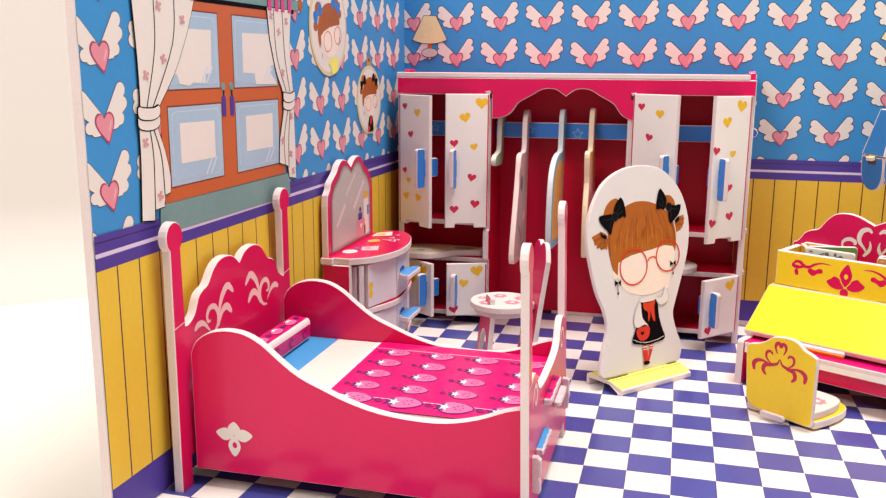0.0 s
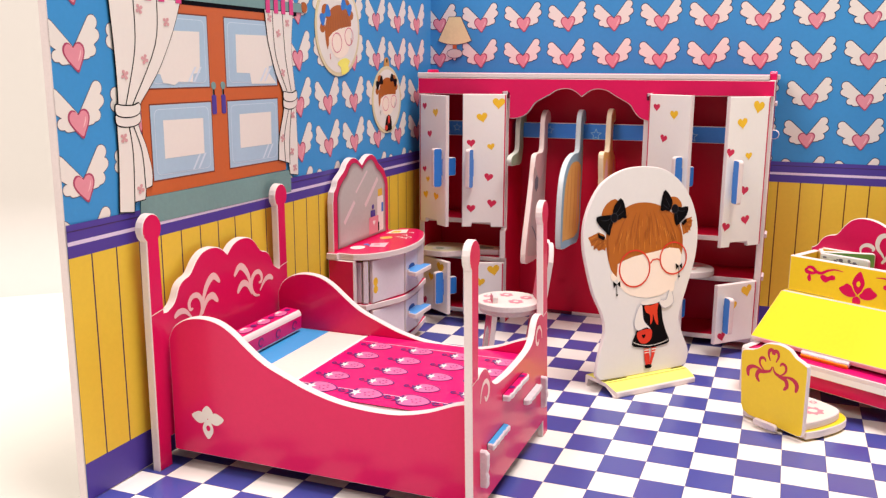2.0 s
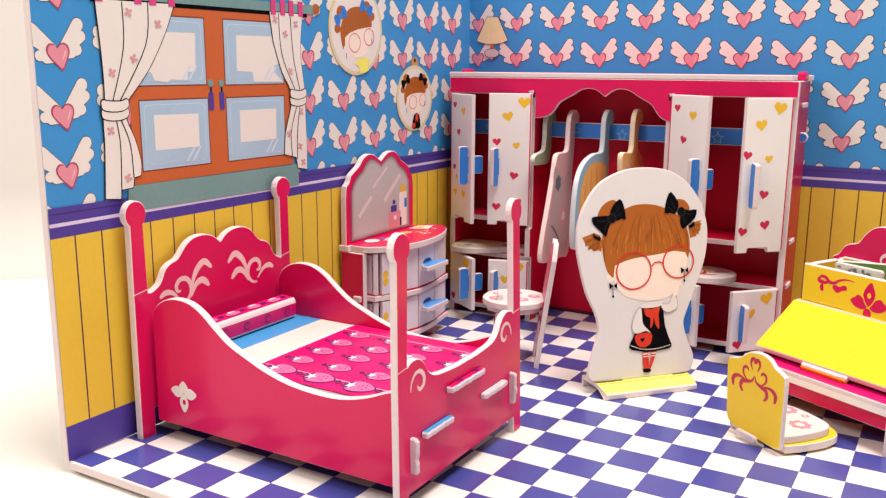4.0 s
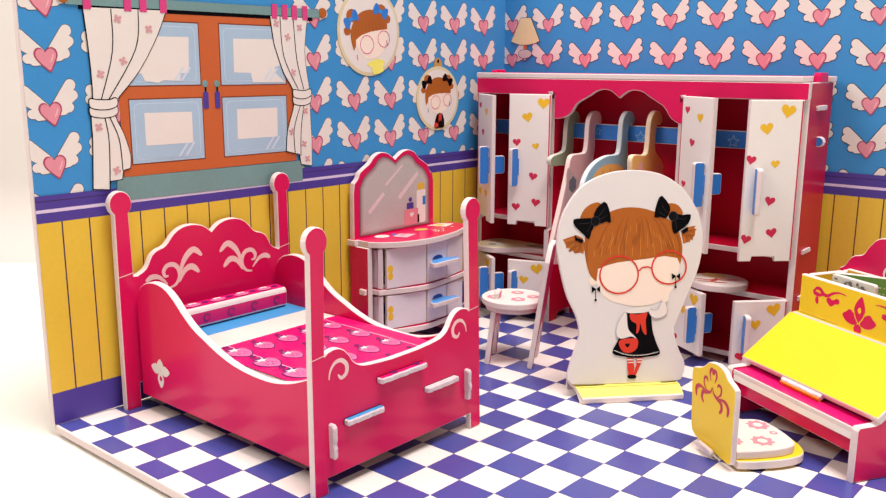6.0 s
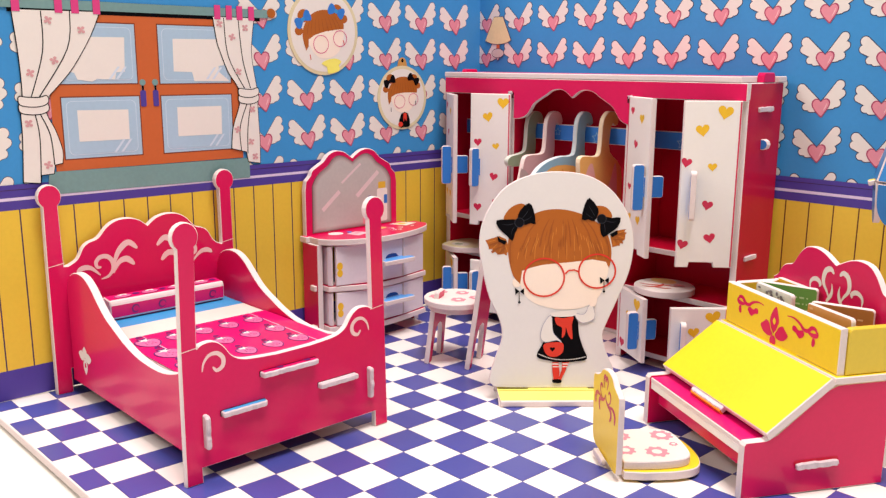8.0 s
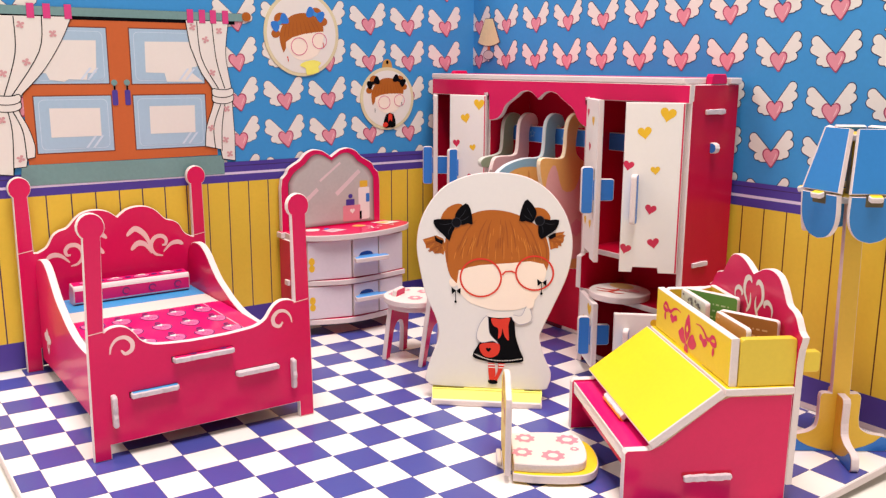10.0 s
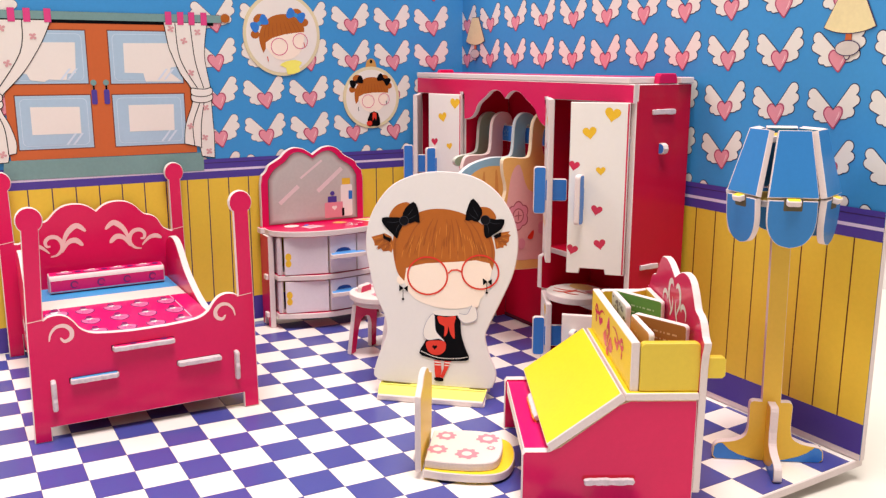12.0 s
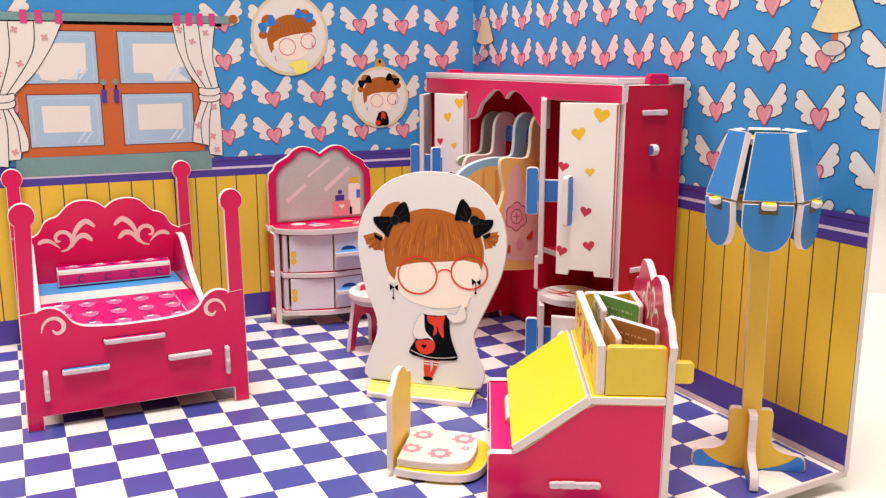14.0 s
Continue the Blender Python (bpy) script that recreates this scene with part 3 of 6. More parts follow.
# ---- cut-out standee: a white die-cut board with plain printed shapes, on a slotted base; one plain mesh ----
def build_standee():
    s = bmesh.new()
    R = 50.2
    u = (math.cos(radians(R)), math.sin(radians(R)), 0)
    nn = Vector((u[1], -u[0], 0))
    W_ = 1.4
    o = Vector((-13.85, 284.25, 0)) + nn * (0.104 * 56.15 - 0.3)
    m_ = plane_at(o, u, Vector((0, 0, 1)) - nn * 0.104) @ Matrix.Translation((0, 0, -W_))
    out = curve([(-1.3, 69.7), (-9.4, 68.7), (-16.9, 65.2), (-21.7, 59.4), (-24.3, 53.2), (-24.9, 46.9), (-24.0, 40.8), (-21.7, 31.8), (-18.5, 24.9), (-17.6, 19.2), (-19.8, 12.4), (-21.3, 6.6), (-20.4, 4.9), (-18.0, 4.0), (-3.0, 3.8), (13.7, 3.9), (16.3, 5.4), (16.9, 9.4), (14.8, 14.2), (13.2, 19.8), (14.2, 23.4), (17.3, 30.6), (20.7, 39.0), (22.0, 46.4), (21.5, 52.6), (19.0, 59.0), (14.2, 64.8), (7.4, 68.6)], 4)
    board(out, W_, m_, s)
    lay = [W_ + 0.04]

    def ink(pts, slot):
        flat(pts, lay[0], m_, s, slot)
        lay[0] += 0.002

    for q in ([(-17.6, 54.6), (-16.9, 57.4), (-14.6, 59.4), (-11.6, 59.8), (-10.6, 56.0), (-13.5, 53.0)], [(9.6, 58.8), (12.4, 59.4), (14.4, 58.0), (15.0, 55.8), (11.9, 53.0)]):
        ink(curve(q, 3), 3)
    for root, fan, r0 in (((-18.0, 49.6), (188, 300), 5.6), ((15.6, 51.0), (268, 382), 4.3)):
        tuft = []
        for k in range(15):
            a = radians(fan[0] + (fan[1] - fan[0]) * k / 14)
            rr = r0 * (1.0 if k % 2 == 0 else 0.9) * (0.93 + 0.07 * math.sin(k * 2.3))
            tuft.append((root[0] + rr * math.cos(a), root[1] + rr * math.sin(a)))
        ink([(root[0] + 1.1, root[1] - 0.3)] + [(root[0] - 1.0, root[1] + 0.6)] + tuft if root[0] < 0 else [(root[0] + 0.6, root[1] + 1.0), (root[0] - 0.9, root[1] - 0.6)] + tuft, 3)
        for k in range(1, 14, 2):
            a = radians(fan[0] + (fan[1] - fan[0]) * k / 14)
            ink(ribbon([(root[0] + q * r0 * math.cos(a), root[1] + q * r0 * math.sin(a)) for q in (0.35, 0.6, 0.88)], 0.2, 0.16, 2), 11 if k % 4 == 1 else 13)
    ink(curve([(-12.6, 41.0), (-12.0, 34.6), (-9.0, 30.6), (-4.0, 28.7), (0.9, 28.0), (7.0, 28.7), (11.2, 31.4), (13.4, 35.8), (14.2, 42.6), (8.0, 46.0), (-6.0, 46.0)], 4), 4)
    ink(oval(-13.4, 36.2, 1.4, 1.5, 12), 4)
    hair = [(-12.4, 35.8), (-14.6, 38.3), (-16.0, 43.4), (-16.3, 48.5), (-15.0, 52.0), (-11.4, 55.4), (-6.7, 57.7), (-1.9, 58.4), (3.6, 57.7), (9.2, 55.4), (13.2, 52.0), (14.9, 47.8), (15.2, 44.0), (14.6, 40.6)]
    ink(curve(hair, 4, False) + [(13.6, 42.6), (9.5, 43.3), (3.3, 42.5), (-1.0, 42.1), (-5.7, 41.6), (-9.0, 40.8), (-11.9, 39.8)], 3)
    for k, dx in enumerate((-13.4, -11.0, -8.2, -5.6, -3.2, -1.0, 1.6, 4.0, 6.2, 8.6, 10.8, 13.0)):
        hgt = 4.0 + 4.2 * ((k * 7) % 5) / 4
        ink(ribbon([(dx, 43.2), (dx * 0.97, 43.2 + 0.5 * hgt), (dx * 0.9, 43.2 + hgt)], 0.22, 0.16, 3), 11)
    for k, dx in enumerate((-12.2, -7.0, -4.4, 0.4, 2.8, 5.2, 9.6, 12.0)):
        ink(ribbon([(dx * 0.98, 47.0), (dx * 0.8, 52.0), (dx * 0.55, 55.6)], 0.5, 0.3, 3), 13)
    rnd = random.Random(17)
    for k in range(44):
        dx, up_ = rnd.uniform(-14.0, 13.4), rnd.uniform(0.0, 8.0)
        z0 = 43.6 + up_ * (1 - (dx / 16) ** 2)
        ln = rnd.uniform(1.6, 4.2)
        f0, f1 = 1 - 0.028 * (z0 - 43.4), 1 - 0.03 * (z0 + ln - 43.4)
        ink(ribbon([(dx * f0, z0), (dx * (f0 + f1) / 2, z0 + ln / 2), (dx * f1, z0 + ln)], 0.16, 0.24, 2), 11 if k % 3 == 0 else 13)
    for q in ([(-15.4, 42.0), (-15.6, 48.0), (-14.2, 51.6)], [(14.4, 43.4), (14.2, 47.6), (12.6, 51.4)], [(-22.0, 47.6), (-19.6, 48.2), (-17.4, 48.6)], [(-21.4, 45.4), (-19.2, 46.6), (-17.0, 47.4)], [(-19.4, 44.6), (-18.0, 46.0), (-16.8, 46.8)], [(18.8, 51.6), (17.0, 50.8), (15.4, 50.2)], [(18.8, 49.4), (17.0, 49.4), (15.6, 49.4)]):
        ink(ribbon(q, 0.5, 0.4, 3), 13)
    for cx, cz, rx, rz_ in ((-5.2, 37.8, 6.4, 6.0), (10.95, 39.75, 5.85, 5.4)):
        vo = [s.verts.new(m_ @ Vector((*p, lay[0]))) for p in oval(cx, cz, rx, rz_, 32)]
        vi = [s.verts.new(m_ @ Vector((*p, lay[0]))) for p in oval(cx, cz, rx - 0.5, rz_ - 0.5, 32)]
        for i in range(32):
            f = s.faces.new((vo[i], vo[(i + 1) % 32], vi[(i + 1) % 32], vi[i]))
            f.material_index = 6
        lay[0] += 0.002
    ink(line([(1.2, 38.9), (2.2, 39.9), (4.0, 40.1), (5.2, 39.6)], 0.45), 6)
    for lobe in ([(-13.6, 55.4), (-12.8, 58.0), (-10.3, 60.2), (-8.8, 58.2), (-8.1, 54.0), (-9.6, 54.2), (-11.0, 53.6), (-12.2, 53.9)], [(-13.6, 55.1), (-16.6, 55.2), (-19.9, 54.9), (-19.3, 52.7), (-16.8, 50.4), (-15.0, 48.8), (-14.3, 51.0), (-13.3, 53.2)], [(10.6, 56.6), (10.8, 58.6), (8.1, 61.9), (6.6, 59.8), (5.8, 55.4), (7.8, 55.4), (9.6, 54.9)], [(12.4, 56.2), (15.0, 55.9), (17.7, 56.0), (16.9, 53.2), (14.6, 51.4), (12.5, 50.1), (11.6, 52.0), (11.6, 54.2)]):
        q = curve(lobe, 2)
        ink(q if area2(q) > 0 else q[::-1], 5)
    for q in ([(-12.2, 55.6), (-11.0, 57.0), (-10.2, 58.4)], [(-12.0, 54.8), (-10.4, 55.4), (-9.2, 56.4)], [(-14.6, 54.0), (-16.4, 53.6), (-18.2, 53.8)], [(-14.4, 53.2), (-15.2, 51.8), (-15.4, 50.4)], [(9.8, 56.4), (8.8, 58.0), (8.0, 59.4)], [(9.2, 55.8), (7.8, 56.6), (7.0, 57.4)], [(13.2, 55.0), (15.0, 54.6), (16.4, 54.8)], [(12.6, 54.2), (13.0, 52.8), (13.0, 51.6)]):
        ink(ribbon(q, 0.16, 0.1, 3), 16)
    for cx, cz in ((-13.0, 54.3), (11.9, 55.6)):
        ink(oval(cx, cz, 1.5, 1.5, 16), 16)
        ink(oval(cx, cz, 1.32, 1.32, 16), 14)
    for q in ([(-19.6, 50.3), (-19.3, 48.6), (-17.2, 47.6), (-16.7, 48.7), (-18.6, 49.3)], [(14.5, 50.9), (15.3, 50.1), (16.9, 51.0), (16.8, 52.2), (15.6, 51.6)]):
        ink(q if area2(q) > 0 else q[::-1], 5)
    for ex, ez in ((-12.5, 33.6), (13.3, 37.0)):
        ink([(ex, ez), (ex - 1.5, ez + 1.0), (ex - 1.3, ez - 1.1)], 5)
        ink([(ex, ez), (ex + 1.3, ez + 0.9), (ex + 1.3, ez - 1.1)], 5)
        ink(line([(ex - 0.2, ez), (ex - 0.1, ez - 3.2)], 0.22), 5)
        ink(oval(ex - 0.1, ez - 3.4, 0.4, 0.4, 8), 5)
    ink(curve([(-2.9, 26.6), (-3.2, 24.0), (-4.8, 18.4), (-7.0, 13.7), (-3.0, 12.3), (0.5, 11.8), (4.6, 12.0), (8.5, 12.8), (7.2, 16.4), (5.9, 20.4), (4.9, 26.4), (1.0, 25.8)], 3), 5)
    hem = curve([(-6.4, 14.4), (-3.0, 13.1), (0.5, 12.6), (4.6, 12.8), (8.1, 13.5)], 8, False)
    for k in range(0, len(hem) - 1):
        a, b = Vector(hem[k]), Vector(hem[k + 1])
        ink(line([tuple(a), tuple(a.lerp(b, 0.6))], 0.3), 10)
    for q in ([(-2.9, 26.2), (-5.0, 23.6), (-5.9, 19.8), (-4.4, 18.1), (-1.0, 18.7), (0.6, 18.0), (-1.8, 20.4), (-2.4, 22.4)], [(4.7, 26.7), (7.4, 26.6), (8.9, 29.5), (10.0, 28.7), (10.4, 25.4), (7.2, 24.0), (5.3, 25.0)]):
        w_ = curve(q, 3)
        ink(inset(w_ if area2(w_) > 0 else w_[::-1], -0.16), 15)
        ink(w_, 10)
    ink(curve([(8.8, 29.4), (9.8, 31.6), (10.8, 33.2), (11.2, 31.6), (10.6, 29.2)], 3), 4)
    ink(curve([(-3.0, 27.0), (0.8, 27.6), (4.8, 27.7), (4.4, 26.2), (0.9, 25.8), (-2.4, 26.0)], 3), 10)
    ink(curve([(-1.6, 25.6), (1.0, 25.4), (4.0, 25.9), (3.6, 23.4), (3.9, 19.0), (2.6, 20.2), (1.8, 22.6), (1.6, 20.6), (0.6, 19.4), (0.6, 22.4), (-1.0, 23.4)], 3), 6)
    ink(curve([(-4.8, 17.4), (-2.0, 18.0), (1.0, 17.7), (1.0, 15.0), (-0.8, 13.6), (-3.2, 13.7), (-4.7, 15.4)], 3), 6)
    ink(heart(-2.2, 15.8, 1.6), 5)
    for q in ([(-2.2, 11.8), (-0.2, 11.8), (0.2, 8.6), (-0.2, 6.4), (-1.6, 6.2), (-2.0, 8.6)], [(0.9, 11.8), (3.0, 11.8), (1.8, 8.8), (0.6, 6.2), (-0.2, 6.8), (0.8, 9.4)]):
        ink(q, 6)
    for q in ([(-2.15, 11.5), (-0.2, 11.5), (-0.15, 11.1), (-2.1, 11.1)], [(1.0, 11.5), (2.95, 11.5), (2.8, 11.1), (1.05, 11.1)], [(-2.05, 10.6), (-0.1, 10.6), (-0.05, 10.3), (-2.0, 10.3)], [(1.0, 10.6), (2.6, 10.6), (2.45, 10.3), (1.0, 10.3)]):
        ink(q, 10)
    ink(curve([(-2.0, 6.4), (-0.2, 6.6), (0.8, 6.2), (0.6, 5.4), (-1.6, 5.4)], 2), 5)
    # base: a folded strip of pale yellow board, its front half sloping down, slotted for the foot
    mb_ = plane_at(Vector((-13.85, 284.25, 0)), u, -nn)
    prof = [(-11.4, 0.1), (-11.6, 0.5), (-11.6, 1.7), (-11.2, 2.1), (-7.2, 3.6), (-6.8, 3.7), (2.8, 3.7), (3.2, 3.3), (3.2, 0.4), (2.9, 0.1), (2.2, 0.1), (2.0, 2.5), (-6.6, 2.5), (-10.2, 0.8), (-10.4, 0.1)]
    ends = []
    for x0, cut in ((-18.9, 0.5), (14.4, -0.5)):
        ends.append([s.verts.new(mb_ @ Vector((x0 + (cut if y_ < -11.0 else 0), y_, z_))) for y_, z_ in prof])
    n_ = len(prof)
    for k in range(n_):
        f = s.faces.new((ends[0][k], ends[1][k], ends[1][(k + 1) % n_], ends[0][(k + 1) % n_]))
        f.material_index = 7 if 3 <= k <= 5 else 8
    for ring in (ends[0][::-1], ends[1]):
        s.faces.new(ring).material_index = 8
    flat([(-18.6, -7.1), (14.2, -7.2), (14.2, -6.75), (-18.6, -6.65)], 3.74, mb_, s, 17)
    for a, b in ((-18.8, -9.4), (9.0, 14.0)):
        flat([(a, -5.75), (b, -5.75), (b, -5.2), (a, -5.2)], 3.74, mb_, s, 5)
    inv = pose(-14.5, 284.0, 0, 0, 0, R).inverted()
    bmesh.ops.transform(s, matrix=inv, verts=s.verts)
    ob = part("cutout_standee", s, [STAND, STAND, EDGE, HAIR, SKIN, INK, SCARLET, PALE, EDGE, EDGE, CREAM, HAIRL, GOLD, HAIRD, KNOT, LILAC, SLATED, CREASEY], None, "white die-cut board standee with plain printed shapes, pale yellow slotted base", category="standee")
    ob.matrix_world = pose(-14.5 * MM, 284.0 * MM, 0, 0, 0, R)


SLATED = paper("bow_highlight", (40, 41, 50))
CREASEY = paper("yellow_crease", (214, 180, 78))
HAIRD = paper("brown_shade_print", (152, 80, 22))
KNOT = paper("black_knot_print", (14, 14, 20), spec=0.1, coat=0.0)
LILAC = paper("grey_line_print", (168, 164, 178))
HAIRL = paper("amber_streak", (206, 128, 48))
build_standee()


# ---- dressing table against the left wall ----
def build_vanity():
    v = thing("dressing_table", -105, 284, 0, label="pink board dressing table with mirror and two white drawers", category="dressing table")
    half = [(258.8, 38.0), (258.8, 55.0), (259.4, 58.6), (261.2, 60.2), (262.2, 62.2), (264.8, 63.8), (267.2, 65.2), (269.4, 67.4), (272.6, 68.7), (276.0, 68.3), (278.4, 67.0), (280.3, 65.7)]
    full = half[:2] + curve(half[2:], 3, False) + [(560.6 - a, b) for a, b in (half[:2] + curve(half[2:], 3, False))[::-1]][1:]
    mm_ = plane_at((-114.2, 0, 0), Y, Z)
    mir = part("mirror_frame", board(full, 2.2, mm_), [PINK, PINK, EDGE], v, "wavy-topped pink mirror frame")
    gl = [(261.6, 39.2)] + curve([(261.8, 56.6), (263.2, 59.2), (265.0, 61.0), (267.2, 62.4), (269.0, 63.6), (270.8, 65.6), (273.4, 66.9), (276.6, 66.4), (280.3, 64.2)], 3, False)
    gfull = gl + [(560.6 - a, b) for a, b in gl[::-1]][1:]
    glass = part("mirror", board(gfull, 0.12, plane_at((-112.0, 0, 0), Y, Z), r=0.05), [MRIM, GLASS, MRIM], v, "grey mirror print with pale streaks")
    vg = bmesh.new()
    for k in range(5):
        flat([(280.3 + (a - 280.3) * (0.985 - 0.022 * k), 52.6 + (b - 52.6) * (0.985 - 0.028 * k)) for a, b in gfull], 0.125 + 0.004 * k, plane_at((-112.0, 0, 0), Y, Z), vg, k)
    part("tint_print", vg, [MTINT[0], MTINT[1], MTINT[2], MTINT[3], GLASS], glass, "printed grey shading towards the rim")
    pr = bmesh.new()
    mg = plane_at((-111.86, 0, 0), Y, Z)
    for (a, b), (c, d), w in (((275.0, 56.6), (284.0, 63.2), 0.9), ((266.2, 47.2), (274.0, 53.6), 1.6), ((282.0, 51.0), (292.4, 59.6), 1.7)):
        flat(line([(a, b), (c, d)], w), 0.04, mg, pr, 0)
    flat(rrect(291.8, 40.2, 296.8, 53.0, 0.8), 0.05, mg, pr, 1)
    flat(rrect(292.4, 53.0, 296.0, 55.6, 0.4), 0.07, mg, pr, 2)
    flat(rrect(295.2, 47.0, 296.8, 50.4, 0.2), 0.09, mg, pr, 3)
    flat(rrect(284.8, 40.0, 292.6, 46.2, 0.4), 0.08, mg, pr, 4)
    flat(rrect(286.2, 46.2, 290.0, 48.6, 0.3), 0.09, mg, pr, 5)
    flat(oval(288.2, 49.8, 1.0, 0.9, 10), 0.1, mg, pr, 5)
    flat(heart(289.0, 43.8, 2.2), 0.1, mg, pr, 1)
    flat([(292.2, 40.4), (293.2, 40.4), (293.2, 43.6), (292.2, 43.6)], 0.11, mg, pr, 6)
    part("reflection_print", pr, [STREAK, WHITE, AMBER, DBLUE, ROSE, PURPLE, INK], mir, "printed bottles and light streaks")
    # bow-fronted top
    top = [(-114.2, 257.6), (-110.4, 257.6), (-110.4, 259.2)] + curve([(-105.0, 259.0), (-100.6, 261.8), (-96.4, 268.0), (-93.8, 277.0), (-93.8, 287.6), (-96.0, 298.0), (-99.8, 306.4), (-104.0, 310.2)], 4, False) + [(-110.4, 309.6), (-110.4, 305.0), (-114.2, 305.0)]
    zt = 36.4
    ct = part("top", board(top, 2.2, plane_at((0, 0, zt), X, Y)), [PINK, PINK, EDGE], v, "bow-fronted pink top with cosmetics print")
    cp = bmesh.new()
    mt = plane_at((0, 0, zt + 2.2), X, Y)
    items = [
        (oval(-108.7, 269.6, 2.5, 3.0, 24), 5), (oval(-108.7, 269.6, 1.9, 2.3, 24), 0), (oval(-108.4, 275.6, 0.9, 1.1, 10), 3), (oval(-106.8, 274.6, 0.6, 0.8, 10), 3),
        ([(-105.6, 272.1), (-107.4, 277.7), (-102.4, 281.2), (-100.4, 273.9)], 2), ([(-105.0, 274.4), (-106.0, 277.2), (-104.4, 278.4), (-103.2, 275.4)], 1),
        (curve([(-109.4, 289.0), (-107.4, 286.0), (-104.8, 289.0), (-106.6, 292.1)], 2), 4), (oval(-107.4, 289.2, 0.9, 1.2, 12), 6),
        ([(-110.6, 296.4), (-110.8, 303.4), (-106.2, 307.4), (-104.0, 300.0)], 0), ([(-109.6, 298.0), (-109.8, 302.0), (-107.4, 303.6), (-106.6, 300.0)], 6),
    ]
    for k, (a, b, c, d) in enumerate(((-103.4, 291.4, 1.6, 1.2), (-100.8, 290.2, 1.2, 1.6), (-102.8, 295.4, 1.0, 1.4), (-99.8, 292.4, 1.0, 1.0), (-102.4, 301.0, 0.8, 0.9))):
        items.append((ribbon([(a - c, b), (a, b + d), (a + c, b + 0.2), (a + 0.3, b - d)], 0.5, 0.4), 5))
    for k, (shape, sl) in enumerate(items):
        flat(shape if area2(shape) > 0 else shape[::-1], 0.05 + 0.008 * k, mt, cp, sl)
    part("cosmetics_print", cp, [CREAM, ROSE, BLUSH, DBLUE, PEACH, WHITE, AMBER], ct)
    # carcass
    for y in (258.4, 304.6):
        side = [(-114.0, 0.1), (-111.4, 0.1), (-111.2, 3.0), (-107.6, 3.0), (-107.4, 0.1), (-104.6, 0.1), (-104.6, 36.3), (-114.0, 36.3)]
        part("side_panel", board(side, 2.2, plane_at((0, y + 2.2, 0), X, Z)), [RED if y > 300 else PINK, RED, EDGE], v)
    for z in (4.2, 19.2):
        sh = [(-113.6, 260.7), (-101.4, 260.7)] + curve([(-99.0, 266.0), (-95.0, 277.0), (-95.2, 288.0), (-98.0, 304.5)], 4, False) + [(-113.6, 304.5)]
        part("shelf", board(sh, 2.0, plane_at((0, 0, z), X, Y)), [PINK, PINK, EDGE], v)
        for y in (257.4, 306.6):
            part("tenon", board(rrect(-108.5, y, -105.5, y + 1.6, 0.4), 2.0, plane_at((0, 0, z), X, Y)), [EDGE, EDGE, EDGE], v)
        # a drawer of three faceted panels
        fp = [(-100.0, 263.4), (-97.0, 270.0), (-95.4, 279.6), (-95.8, 291.0), (-98.6, 303.6)]
        d = bmesh.new()
        zb, ze = z + 2.3, z + (16.8 if z > 10 else 14.6)
        for (x0, y0), (x1, y1) in ((fp[0], fp[2]), (fp[2], fp[3]), (fp[3], fp[4])):
            L = math.hypot(x1 - x0, y1 - y0)
            board([(0.15, zb), (L - 0.15, zb), (L - 0.15, ze), (0.15, ze)], 1.6, plane_at((x0 - 1.6, y0, 0), (x1 - x0, y1 - y0, 0), Z), d, r=0.15)
        board([(-112.5, 262.0), (-102.6, 262.0), (-97.6, 280.6), (-98.0, 290.5), (-100.8, 303.6), (-112.5, 303.6)], 1.2, plane_at((0, 0, zb - 0.3), X, Y), d)
        board([(-112.5, zb), (-103.4, zb), (-103.4, ze - 0.6), (-112.5, ze - 0.6)], 1.6, plane_at((0, 263.2, 0), X, Z), d)
        dr = part("drawer", d, [LILW, WHITE, EDGE], v, "white faceted drawer front")
        hn = board([(-97.2, 281.4), (-94.6, 281.4), (-94.4, 279.6)] + rrect(-94.4, 278.6, -91.0, 293.4, 0.9)[16:] + rrect(-94.4, 278.6, -91.0, 293.4, 0.9)[:6] + [(-94.4, 292.4), (-94.6, 290.6), (-97.2, 290.6)], 1.7, plane_at((0, 0, z + 8.6), X, Y))
        part("handle", hn, [PBLUE2, PBLUE2, EDGE], dr, "pale blue board pull")
        ex, ey = 2.6, 1.5
        part("drawer_corner", board([(0, zb), (1.7, zb), (1.7, ze), (0, ze)], 1.2, plane_at((-103.0, 262.0, 0), (ex, ey, 0), Z), r=0.15), [LILW, WHITE, EDGE], dr)
        m0 = plane_at((fp[0][0] - 1.6, fp[0][1], 0), (fp[2][0] - fp[0][0], fp[2][1] - fp[0][1], 0), Z)
        sp = flat(oval(1.6, z + 9.4, 1.15, 1.5, 14), 1.64, m0)
        flat(oval(1.6, z + 6.8, 1.1, 1.4, 14), 1.66, m0, sp)
        part("spot_print", sp, GOLDH, dr, "two yellow dots")
        m1 = plane_at((fp[2][0] - 1.6, fp[2][1], 0), (fp[3][0] - fp[2][0], fp[3][1] - fp[2][1], 0), Z)
        part("pull_slot", flat(curve([(2.6, z + 10.4), (3.6, z + 11.5), (5.8, z + 11.9), (8.0, z + 11.5), (9.0, z + 10.4)], 3, False), 1.64, m1), DEEPB, dr, "dark blue slot over the pull")
    v.location.x += 0.7 * MM
    v.location.y += 0.7 * MM
    return v


